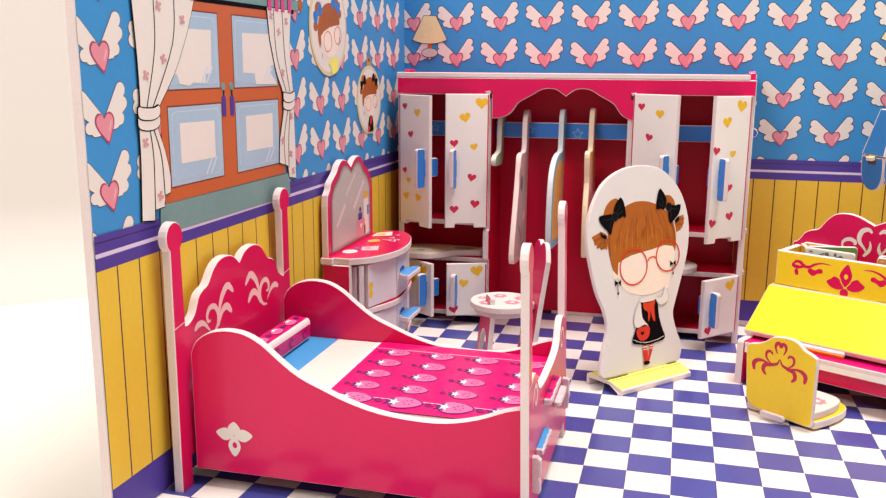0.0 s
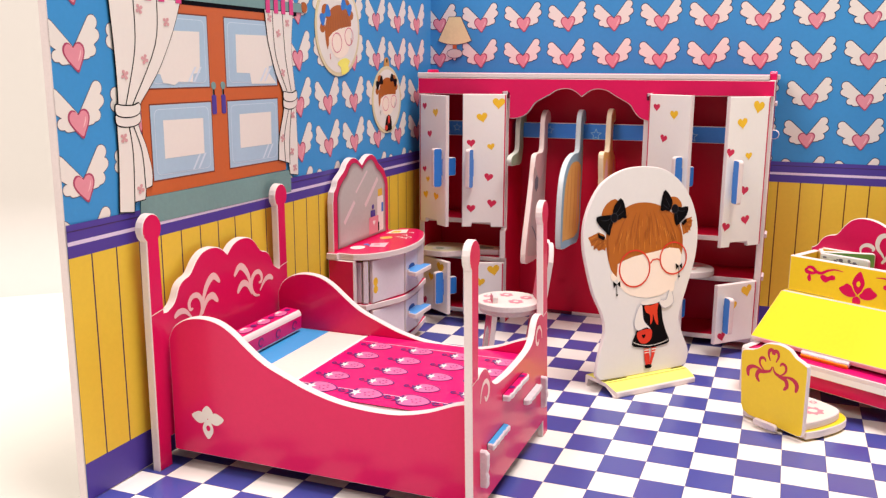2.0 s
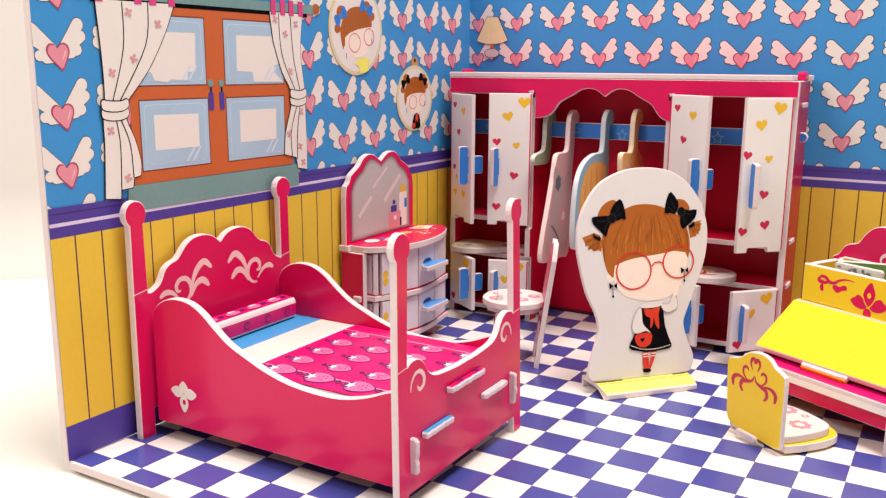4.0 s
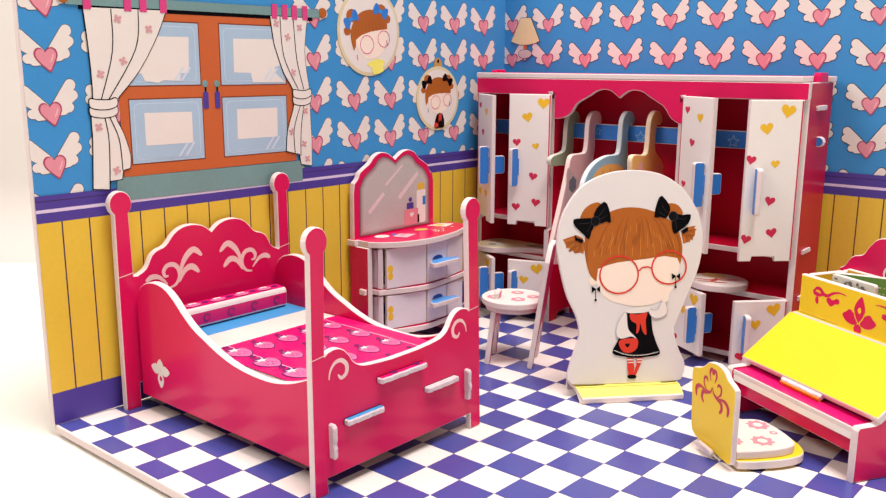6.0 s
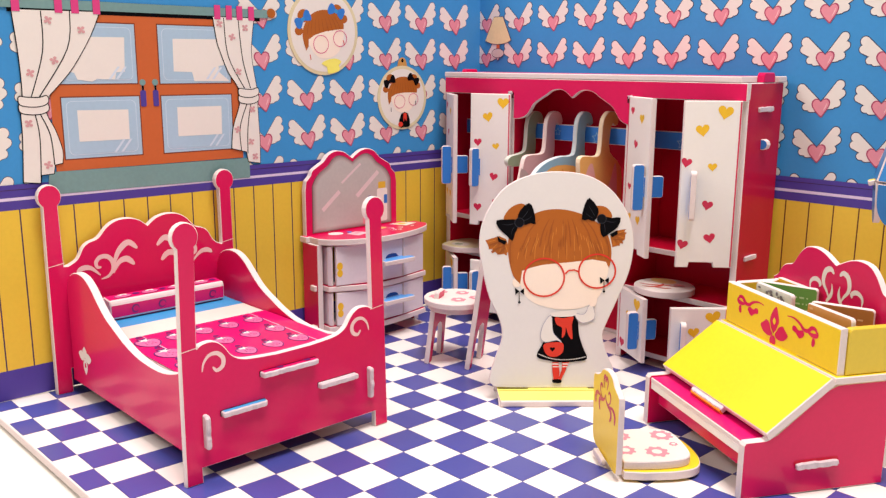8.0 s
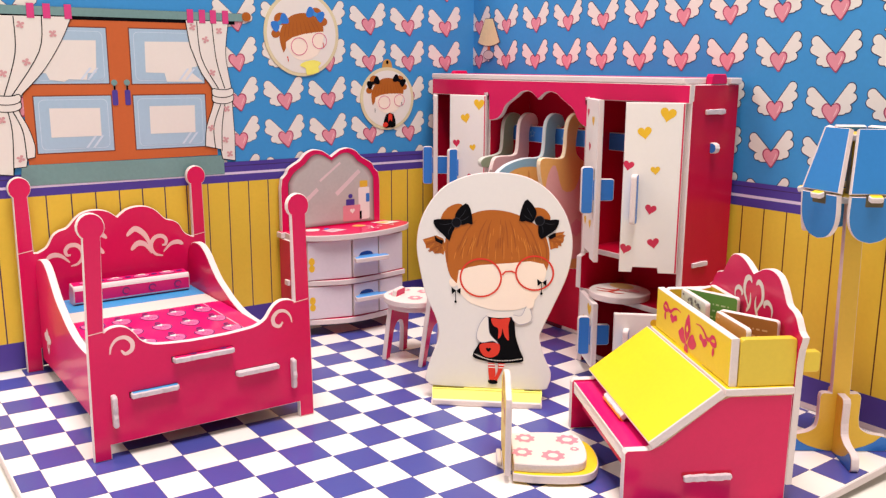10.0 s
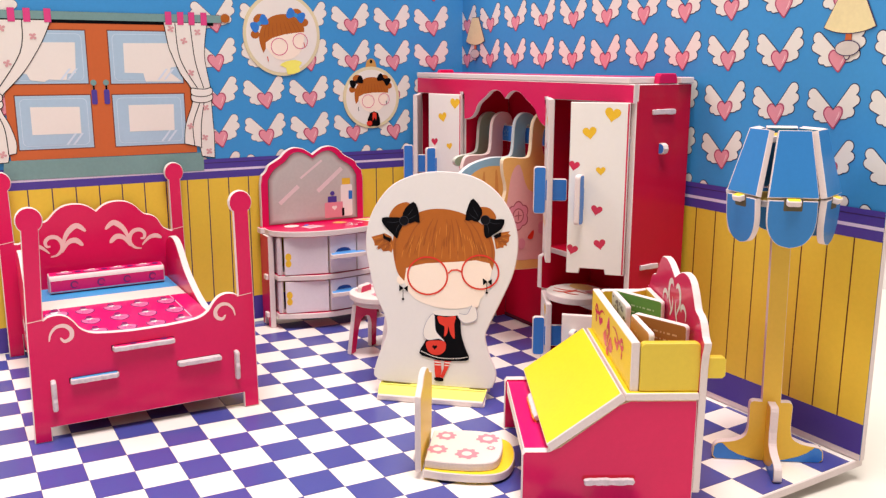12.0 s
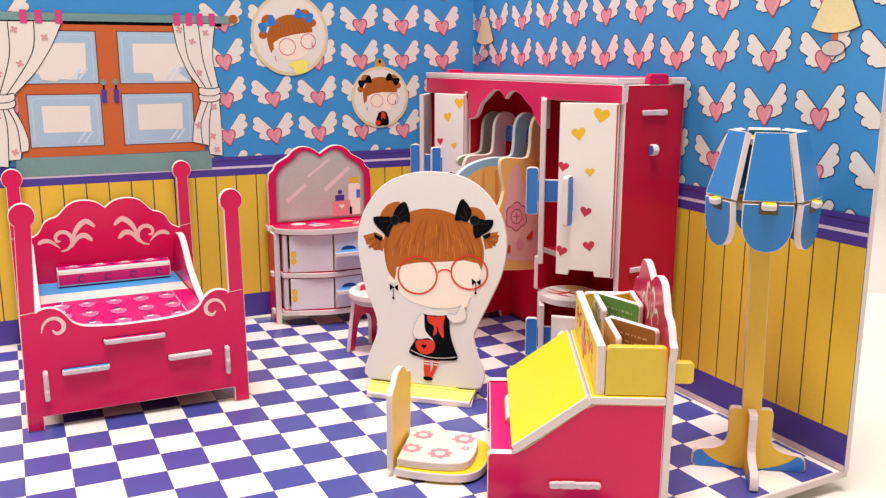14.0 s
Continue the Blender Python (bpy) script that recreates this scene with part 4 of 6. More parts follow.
MRIM = paper("mirror_outline", (104, 70, 78))
MTINT = [paper("mirror_tint", c) for c in ((150, 128, 128), (166, 148, 146), (178, 164, 160), (188, 176, 172))]
STREAK = paper("mirror_streak", (224, 206, 206))
DEEPB = paper("slot_blue", (26, 70, 140))
PBLUE2 = paper("pull_blue", (84, 158, 226))
LILW = paper("lilac_white_board", (226, 217, 224))
build_vanity()


# ---- wardrobe ----
def build_wardrobe():
    w = thing("wardrobe", -44, 338, 0, label="pink board wardrobe with hearts on its open white doors", category="wardrobe")
    F0, B0 = 327.5, 347.2
    # side panels and uprights
    for x, outer in ((-109.4, True), (18.4, True), (-75.0, False), (-22.6, False)):
        z1 = 95.0 if outer else 92.0
        B1 = B0 + 1.7 if x > 0 else B0
        pts = [(F0 + 0.2, 0.1), (F0 + 6, 0.1), (F0 + 6.5, 3.0), (B0 - 5, 3.0), (B0 - 4.5, 0.1), (B1, 0.1), (B1, z1)]
        if outer:
            pts += [(F0 + 0.9, z1), (F0 + 0.7, 90.4), (F0 + 0.2, 90.4)]
        else:
            pts += [(F0 + 0.2, z1), (F0 + 0.2, 38.0), (F0 - 1.6, 37.4), (F0 - 1.6, 26.5), (F0 + 0.2, 26.0)]
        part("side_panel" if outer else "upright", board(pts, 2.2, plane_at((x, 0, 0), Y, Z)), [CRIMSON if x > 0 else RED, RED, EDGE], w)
    for x in (-109.5, 18.3):
        part("top_tab", board([(335.9, 95.1), (343.0, 95.1), (342.8, 97.2), (342.2, 98.0), (336.6, 98.0), (336.0, 97.2)], 2.4, plane_at((x, 0, 0), Y, Z)), [PINK, PINK, PINK], w, "pink tab through the top board")
    part("back_panel", board([(-109.2, 0.2), (18.2, 0.2), (18.2, 95.0), (-109.2, 95.0)], 1.6, plane_at((0, B0 + 1.7, 0), X, Z)), [RED, WHITE, EDGE], w, "dark red inner back")
    part("top_board", board([(-109.6, F0 - 0.8), (18.3, F0 - 0.8), (18.3, 343.4), (21.6, 343.6), (21.6, 348.6), (-109.6, 348.6)], 1.8, plane_at((0, 0, 95.1), X, Y)), [PINK, PINK, EDGE], w)
    # header with scalloped valance
    c = -45.1
    half = [(-70.6, 80.2), (-68.6, 80.6), (-66.2, 81.6), (-64.4, 83.4), (-62.6, 86.0), (-59.6, 87.8), (-57.0, 89.2), (-54.4, 90.8), (-51.2, 91.4), (-48.2, 90.8), (c, 88.6)]
    lowl = curve(half, 3, False)
    low = lowl + [(2 * c - a, b) for a, b in lowl[::-1]][1:]
    pts = [(-109.4, 95.0), (-109.4, 88.8), (-72.4, 88.8), (-72.4, 80.2)] + low + [(-18.8, 80.2), (-18.8, 89.4), (20.5, 89.6), (20.5, 95.0)]
    part("header", board(pts, 1.8, plane_at((0, F0 + 1.0, 0), X, Z)), [PINK, RED, EDGE], w, "pink header with scalloped valance")
    for a, b in ((-75.4, -72.2), (-22.0, -18.9)):
        part("slot", flat(scuffed(a + 0.2, 87.7, b - 0.1, 89.9, 0.3, 0.12, 6), 0.05, plane_at((0, F0 - 0.8, 0), X, Z)), SLIT, w, "dark slot over an upright")
        part("tenon", board(scuffed(a + 0.5, 89.3, b - 0.7, 90.3, 0.3, 0.2, 4), 0.25, plane_at((0, F0 - 0.8, 0), X, Z), r=0.06), [TORN, TORN, TORN], w, "torn end of an upright")
    # hanging rail with its tongues
    rail = part("rail", board([(-110.6, 74.8), (-109.3, 74.8), (-109.3, 72.4), (20.4, 72.6), (20.4, 74.8), (21.6, 74.8), (22.5, 75.3), (22.9, 76.4), (22.5, 77.5), (21.6, 78.0), (20.4, 78.0), (20.4, 78.6), (-109.3, 78.2), (-109.3, 77.4), (-110.6, 77.4)], 2.0, plane_at((0, 339, 0), X, Z)), [DBLUE, DBLUE, EDGE], w, "blue board hanging rail with star outlines")
    for sx, sz, size in ((-97.0, 75.6, 1.6), (-59.2, 75.6, 1.5), (-41.4, 74.4, 2.1), (-6.6, 74.9, 2.1)):
        spikes = [turned([(0.0, size if k % 2 == 0 else 0.46 * size)], -36 * k)[0] for k in range(10)]
        vo, vi = (moved(spikes, sx, sz, q) for q in (1.1, 0.84))
        st, mr = bmesh.new(), plane_at((0, 337, 0), X, Z)
        ro, ri = ([st.verts.new(mr @ Vector((*p, 0.05))) for p in q] for q in (vo, vi))
        for k in range(10):
            st.faces.new((ro[k], ro[(k + 1) % 10], ri[(k + 1) % 10], ri[k]))
        part("star_print", st, PBLUE, rail, "pale star outline")
    # shelves
    for x0, x1 in ((-107.1, -75.1), (-20.3, 18.3)):
        for z, mat in ((39.0, RED), (24.4, RED), (2.6, RED)):
            part("shelf", board([(x0, F0 + 0.3), (x1, F0 + 0.3), (x1, B0 - 0.2), (x0, B0 - 0.2)], 1.8, plane_at((0, 0, z), X, Y)), [mat, mat, EDGE], w)
    # white tongues on the right side
    for y0, y1, z in ((333.6, 342.4, 86.2), (331.6, 338.6, 40.4), (331.6, 338.6, 25.0)):
        part("tenon", board(scuffed(y0, z + 0.1, y1, z + 1.6, 0.4, 0.1, int(z)), 0.8, plane_at((20.6, 0, 0), Y, Z), r=0.15), [TORN, TORN, TORN], w, "white board tongue")
    # doors: hinge x, hinge y, free x, free y, z0, z1
    doors = [
        (-108.2, 327.4, -93.4, 317.2, 39.0, 88.6, "upper", 0), (-73.4, 326.6, -88.9, 321.2, 38.8, 89.2, "upper", 1),
        (-20.4, 327.2, -4.8, 317.0, 39.4, 90.0, "upper", 0), (18.9, 327.2, 6.6, 315.4, 39.0, 89.8, "upper", 1),
        (-108.2, 327.4, -92.4, 317.0, 4.4, 25.2, "lower", 0), (-73.4, 326.6, -88.0, 320.9, 4.2, 24.8, "lower", 1),
        (-20.4, 327.2, -4.8, 318.0, 4.0, 25.6, "lower", 0), (18.8, 327.4, 6.7, 314.2, 5.0, 26.0, "lower", 1),
    ]
    rnd = random.Random(5)
    for hx, hy, fx, fy, z0, z1, kind_, rev in doors:
        L = math.hypot(fx - hx, fy - hy)
        if rev:
            m_ = plane_at((fx, fy, 0), (hx - fx, hy - fy, 0), Z)
        else:
            m_ = plane_at((hx, hy, 0), (fx - hx, fy - hy, 0), Z)
        n = 1.6
        pts = [(0, z0), (L * 0.22, z0), (L * 0.24, z0 + n), (L * 0.66, z0 + n), (L * 0.68, z0), (L, z0), (L, z1), (0, z1)]
        if kind_ == "lower":
            pts = [(0, z0), (L, z0), (L, z1), (0, z1)]
        d = part("door", board(pts, 1.7, m_ @ Matrix.Translation((0, 0, -0.8))), [WHITE, WHITE, EDGE], w, "open white door with red and yellow hearts")
        if kind_ == "upper":
            spots = [(0.75, 0.93, 0, 3.3), (0.38, 0.825, 0, 2.9), (0.13, 0.635, 1, 2.3), (0.59, 0.61, 0, 2.0), (0.54, 0.38, 1, 2.4), (0.14, 0.14, 1, 2.4), (0.62, 0.18, 1, 2.5)]
            if not rev:
                spots = [(0.2, 0.91, 1, 2.1), (0.62, 0.865, 0, 2.5), (0.4, 0.70, 1, 2.2), (0.2, 0.42, 1, 1.9), (0.33, 0.345, 0, 1.8), (0.25, 0.22, 0, 2.4), (0.64, 0.22, 0, 2.4)]
        else:
            spots = [(0.75, 0.85, 0, 3.4), (0.42, 0.62, 0, 2.6), (0.18, 0.12, 1, 2.6)]
        shift = (0.07 if hx < 0 else -0.045) if rev and kind_ == "upper" else 0.0
        for a, b, sl, s in spots:
            a, s = a + shift, s * 1.42
            hb = flat(turned(heart(a * L, z0 + b * (z1 - z0), s), rnd.uniform(-14, 14), a * L, z0 + b * (z1 - z0)), 0.95, m_)
            part("heart_print", hb, PINKH if sl else GOLDH, d, "red heart" if sl else "yellow heart")
        hl_ = flat([(L - 0.7, z0 + 0.3), (L - 0.25, z0 + 0.3), (L - 0.25, z1 - 0.3), (L - 0.7, z1 - 0.3)] if rev else [(0.25, z0 + 0.3), (0.7, z0 + 0.3), (0.7, z1 - 0.3), (0.25, z1 - 0.3)], 0.94, m_)
        part("hinge_line", hl_, PINKH, d, "thin red line along the hinge")
        # pull: a blue board through the door, grip outside, tongue inside
        hz = z0 + (16.6 if kind_ == "upper" else 10.5)
        hl = 7.4 if kind_ == "upper" else 6.4
        a = 0.19 * L if rev else 0.80 * L
        mh = m_ @ Matrix.Translation((a + 0.8, hz + (0 if kind_ == "lower" else 6.0), 0)) @ Matrix.Rotation(radians((66 if hx < 0 else 79) if rev else 90), 4, "Y")
        g = board(rrect(-5.0, -hl, -1.15, hl, 1.0, 5), 1.7, mh @ Matrix.Translation((0, 0, -0.85)))
        board(rrect(-1.6, -3.4, 5.4, 3.6, 0.8), 1.5, mh @ Matrix.Translation((0, 0, -0.75)), g)
        part("handle", g, [DBLUE, DBLUE, EDGE], d, "blue board pull pushed through the door")
    # low strips between the uprights at the back; the dark one paints the gap's shade
    for x0, x1, mat, label in ((-50.4, -22.8, EDGE, "white strip at the foot of the back"), (-72.6, -50.6, SLIT, "dark strip painted as the shade of the gap at the back's foot")):
        part("foot_strip", board([(x0, 0.1), (x1, 0.1), (x1, 1.5), (x0, 1.5)], 1.0, plane_at((0, B0 + 0.2, 0), X, Z)), [mat, mat, mat], w, label)
    return w


PINKH = paper("heart_red", (204, 36, 76))
build_wardrobe()


# ---- garments on hangers ----
SAGEE = paper("sage_edge", (206, 208, 196))
DUSTYE = paper("dusty_edge", (236, 214, 206))
PBLUEE = paper("powder_edge", (206, 216, 218))
PEACHE = paper("apricot_edge", (240, 218, 184))
ROSEDK = paper("dark_rose_print", (168, 84, 96))
ROSEL = paper("pale_rose_print", (226, 156, 160))
MAUVE = paper("mauve_print", (204, 170, 162))
SLATE = paper("slate_print", (112, 110, 118))
AMBERL = paper("tan_streak_print", (216, 150, 84))


def blossom(u, v, r):
    """A six-petalled flower outline."""
    q = []
    for k in range(36):
        t = 2 * math.pi * k / 36
        rr = r * (0.84 + 0.16 * abs(math.sin(3 * t)) * 1.1)
        q.append((u + 0.88 * rr * math.cos(t), v + rr * math.sin(t)))
    return q


def garment(x, pts, mat, rim, label, prints=()):
    g = thing("hanging_garment", x, 325, 60, label=label, category="garment", group="garments on the rail")
    m_ = plane_at((x - 1.1, 0, 0), Y, Z)
    b = part("board", board(curve(pts, 3), 1.9, m_), [mat, mat, rim], g)
    if prints:
        pb = bmesh.new()
        mats = []
        for k, (shape, pm) in enumerate(prints):
            flat(shape, 1.95 + 0.02 * k, m_, pb, k)
            mats.append(pm)
        part("dress_print", pb, mats, b)
    return g


def hook_outline(y, z, body):
    """A hooked neck over the rail, then the body's outline."""
    return [(y + 8.6, z - 3.0), (y + 7.2, z + 0.4), (y + 3.4, z + 1.2), (y + 0.6, z - 0.6), (y - 0.6, z - 4.0), (y - 1.2, z - 12.0), (y - 3.2, z - 14.0)] + body + [(y + 4.4, z - 13.0), (y + 4.2, z - 6.0), (y + 5.2, z - 3.2), (y + 6.4, z - 4.0)]


garment(-70.2, hook_outline(332.2, 81.6, [(323.0, 66.8), (320.8, 65.2), (322.0, 63.0), (328.0, 62.6), (334.0, 62.8)]), SAGE, SAGEE, "sage green board hanger hooked over the blue rail")
garment(-60.4, hook_outline(331.6, 82.0, [(322.0, 68.0), (319.2, 66.6), (317.4, 60.0), (314.0, 50.0), (309.6, 38.0), (308.2, 30.5), (312.0, 28.4), (326.0, 28.0), (333.5, 29.0), (334.2, 50.0), (335.0, 64.0)]), DUSTY, DUSTYE, "dusty pink board dress hooked over the blue rail",
        [(curve([(317.4, 63.5), (316.6, 52), (311.4, 34), (314, 31), (331.6, 31), (332.0, 52), (332.6, 63), (326, 58)], 3), MAUVE), (blossom(321.0, 57.0, 3.0), SLATE), (blossom(326.6, 44.0, 4.2), ROSEL), (oval(326.6, 44.0, 1.6, 1.8, 14), DUSTYE), (ribbon([(315.4, 42), (319.6, 39), (323, 35)], 0.7, 1.0), SLATE)])
garment(-46.8, hook_outline(332.2, 82.4, [(322.0, 68.4), (313.6, 66.4), (308.0, 62.0), (305.4, 55.0), (304.6, 45.0), (305.2, 38.0), (308.0, 35.6), (322.0, 34.6), (334.0, 35.2), (336.0, 50.0), (337.0, 64.0)]), PBLUE, PBLUEE, "powder blue board dress with orange print on the rail",
        [(curve([(321, 65.4), (313.0, 62.2), (308.8, 55), (307.6, 40), (311, 38.4), (331.6, 38), (333.2, 52), (333.6, 63)], 3), PEACH), (ribbon([(315, 62), (313.4, 54), (312, 42)], 1.0, 1.4), AMBERL), (ribbon([(319, 63.6), (318.6, 54), (317.4, 40)], 1.4, 1.8), AMBERL), (ribbon([(324, 64), (324.4, 53), (323, 40)], 1.4, 1.8), AMBERL), (ribbon([(329, 62), (329.6, 52), (329, 40)], 1.2, 1.4), DUSTY)])
garment(-35.6, hook_outline(332.0, 83.0, [(322.2, 69.6), (319.4, 68.6), (319.6, 64.0), (320.8, 58.0), (318.4, 50.0), (318.0, 42.0), (319.8, 31.8), (322.6, 30.2), (334.0, 29.4), (344.0, 29.8), (344.4, 50.0), (343.4, 64.0)]), PEACH, PEACHE, "apricot board dress with pink flower print on the rail",
        [(curve([(321.6, 56), (323.2, 64), (326.4, 66.6), (330, 58), (336, 58), (339.6, 66), (341.2, 56), (342.4, 35), (332, 33), (321.6, 35), (320.4, 46)], 3), DUSTY), (blossom(326.0, 49.0, 5.2), ROSEDK), (blossom(326.0, 49.0, 4.7), ROSE), (oval(326.0, 49.0, 2.4, 2.7, 16), ROSEDK), (oval(326.0, 49.0, 2.0, 2.3, 16), ROSEL), (ribbon([(324.4, 49), (326, 49.1), (327.6, 49)], 0.4, 0.4), ROSEDK), (ribbon([(326, 47.2), (326.1, 49), (326, 50.8)], 0.4, 0.4), ROSEDK), (oval(327.6, 39.0, 1.6, 2.0, 14), ROSE), (blossom(337.0, 44.0, 3.0), ROSE), (curve([(330, 41), (332.6, 43.6), (332.2, 40.4)], 3), SCARLET), (curve([(321.4, 37), (323.4, 39.4), (323.6, 36.4)], 3), SCARLET)])


STRAW = paper("straw_print", (226, 200, 124))
BRICK = paper("brick_red_print", (192, 62, 44))
TRAY = paper("tray_cream", (236, 228, 186))


# ---- loose trays on the wardrobe shelves ----
def shelf_tray(x, y, z, pts, mat, label, prints):
    t = thing("shelf_tray", x, y, z, label=label, category="tray", group="trays on the shelves")
    b = part("tray", board(curve(pts, 3), 2.2, plane_at((0, 0, z), X, Y)), [mat, mat, EDGE], t)
    pb = bmesh.new()
    for k, (shape, _) in enumerate(prints):
        flat(shape, 2.25 + 0.02 * k, plane_at((0, 0, z), X, Y), pb, k)
    part("tray_print", pb, [p for _, p in prints], b)


shelf_tray(-92, 324, 26.3, [(-105.5, 338), (-105.8, 323.0), (-101, 319.8), (-95, 320.4), (-90.6, 324.0), (-86, 328.4), (-80, 330.4), (-76.4, 331.6), (-76.2, 338)], TRAY, "pale yellow-green curvy board tray on a wardrobe shelf",
           [(oval(-99, 326, 4.0, 3.4, 20), CREAM), (oval(-84, 333.5, 4.4, 2.0, 20), SAGE), (oval(-99.6, 325.6, 1.8, 1.6, 14), SAGE)])
shelf_tray(-3, 325, 26.3, oval(-5.2, 329.0, 10.0, 9.6, 20), CREAM, "white board tray with red flower print on a wardrobe shelf",
           [(oval(-8.6, 333.6, 4.6, 3.2, 20), STRAW), (ribbon([(-12.4, 325.4), (-8.4, 326.2), (-4.6, 328.8), (-0.6, 329.6)], 0.9, 1.3), BRICK), (ribbon([(-9.6, 322.8), (-6.6, 324.2), (-5.4, 327.2), (-6.4, 330.2)], 1.0, 1.6), BRICK), (ribbon([(-7.0, 324.4), (-3.4, 324.8), (-1.0, 326.6)], 0.8, 1.2), BRICK), (oval(-1.2, 331.6, 2.0, 1.5, 14), ROSEL)])


# ---- round chair by the dressing table ----
def build_round_chair():
    s = thing("round_chair", -58.6, 284.4, 0, label="round white flowered board chair with pink legs and back", category="chair")
    cx, cy = -58.6, 284.4
    part("seat", board(oval(cx, cy, 11.0, 11.0, 40), 2.0, plane_at((0, 0, 20.0), X, Y)), [CREAM, PINK, EDGE], s, "round white seat with pink flowers")
    part("under_seat", board(oval(cx, cy, 9.6, 9.6, 36), 1.8, plane_at((0, 0, 18.1), X, Y)), [CREAM, PINK, EDGE], s)
    fb = bmesh.new()
    for k, (a, b, r_) in enumerate(((-4.6, -5.0, 2.6), (3.6, -2.4, 2.6), (5.4, 3.8, 2.2), (-2.0, 5.0, 2.4), (-7.4, 1.0, 1.6))):
        for j in range(6):
            p = turned([(r_ * 0.62, 0)], 60 * j)[0]
            flat(oval(cx + a + p[0], cy + b + p[1], r_ * 0.4, r_ * 0.4, 10), 2.05 + 0.01 * j, plane_at((0, 0, 20.0), X, Y), fb, 0)
        flat(oval(cx + a, cy + b, r_ * 0.36, r_ * 0.36, 10), 2.13, plane_at((0, 0, 20.0), X, Y), fb, 1)
    part("flower_print", fb, [ROSE, CREAM], s)
    d = Vector((-0.45, 0.893, 0)).normalized()
    n = Vector((d.y, -d.x, 0))
    # back: one tall board from the floor to its waved top, beside the seat
    o = Vector((cx, cy, 0)) + n * 7.4 - d * 2.3
    m_ = plane_at(o, -d, Vector((n.x * 0.135, n.y * 0.135, 1)))
    crest = curve([(7.7, 37.0), (6.4, 39.6), (4.6, 42.0), (2.4, 42.7), (0.0, 41.4)], 4, False)
    pts = [(-7.8, 0.2), (-4.9, 0.2)] + curve([(-3.9, 10.0), (-2.6, 13.2), (0.0, 14.2), (2.6, 13.2), (3.9, 10.0)], 3, False) + [(4.9, 0.2), (7.8, 0.2), (7.2, 20.0)] + crest + [(-a, b) for a, b in crest[::-1]][1:] + [(-7.2, 20.0)]
    part("backrest", board(pts, 1.7, m_ @ Matrix.Translation((0, 0, -0.85))), [PINK, PINK, EDGE], s, "tall pink board back with two legs")
    o2 = Vector((cx, cy, 0)) - n * 7.4 - d * 1.9
    m2 = plane_at(o2, -d, Vector((n.x * 0.1, n.y * 0.1, 1)))
    arch = [(-7.4, 0.2), (-4.4, 0.2)] + curve([(-3.4, 9.0), (-2.2, 11.8), (0.0, 12.8), (2.2, 11.8), (3.4, 9.0)], 3, False) + [(4.4, 0.2), (7.4, 0.2), (6.2, 18.2), (4.0, 18.2), (3.8, 24.0), (3.2, 24.6), (-1.6, 24.6), (-2.2, 24.0), (-2.4, 18.2), (-6.2, 18.2)]
    part("leg_board", board(arch, 1.7, m2 @ Matrix.Translation((0, 0, -0.85))), [PINK, PINK, EDGE], s, "arched pink leg board with a tongue through the seat")


build_round_chair()


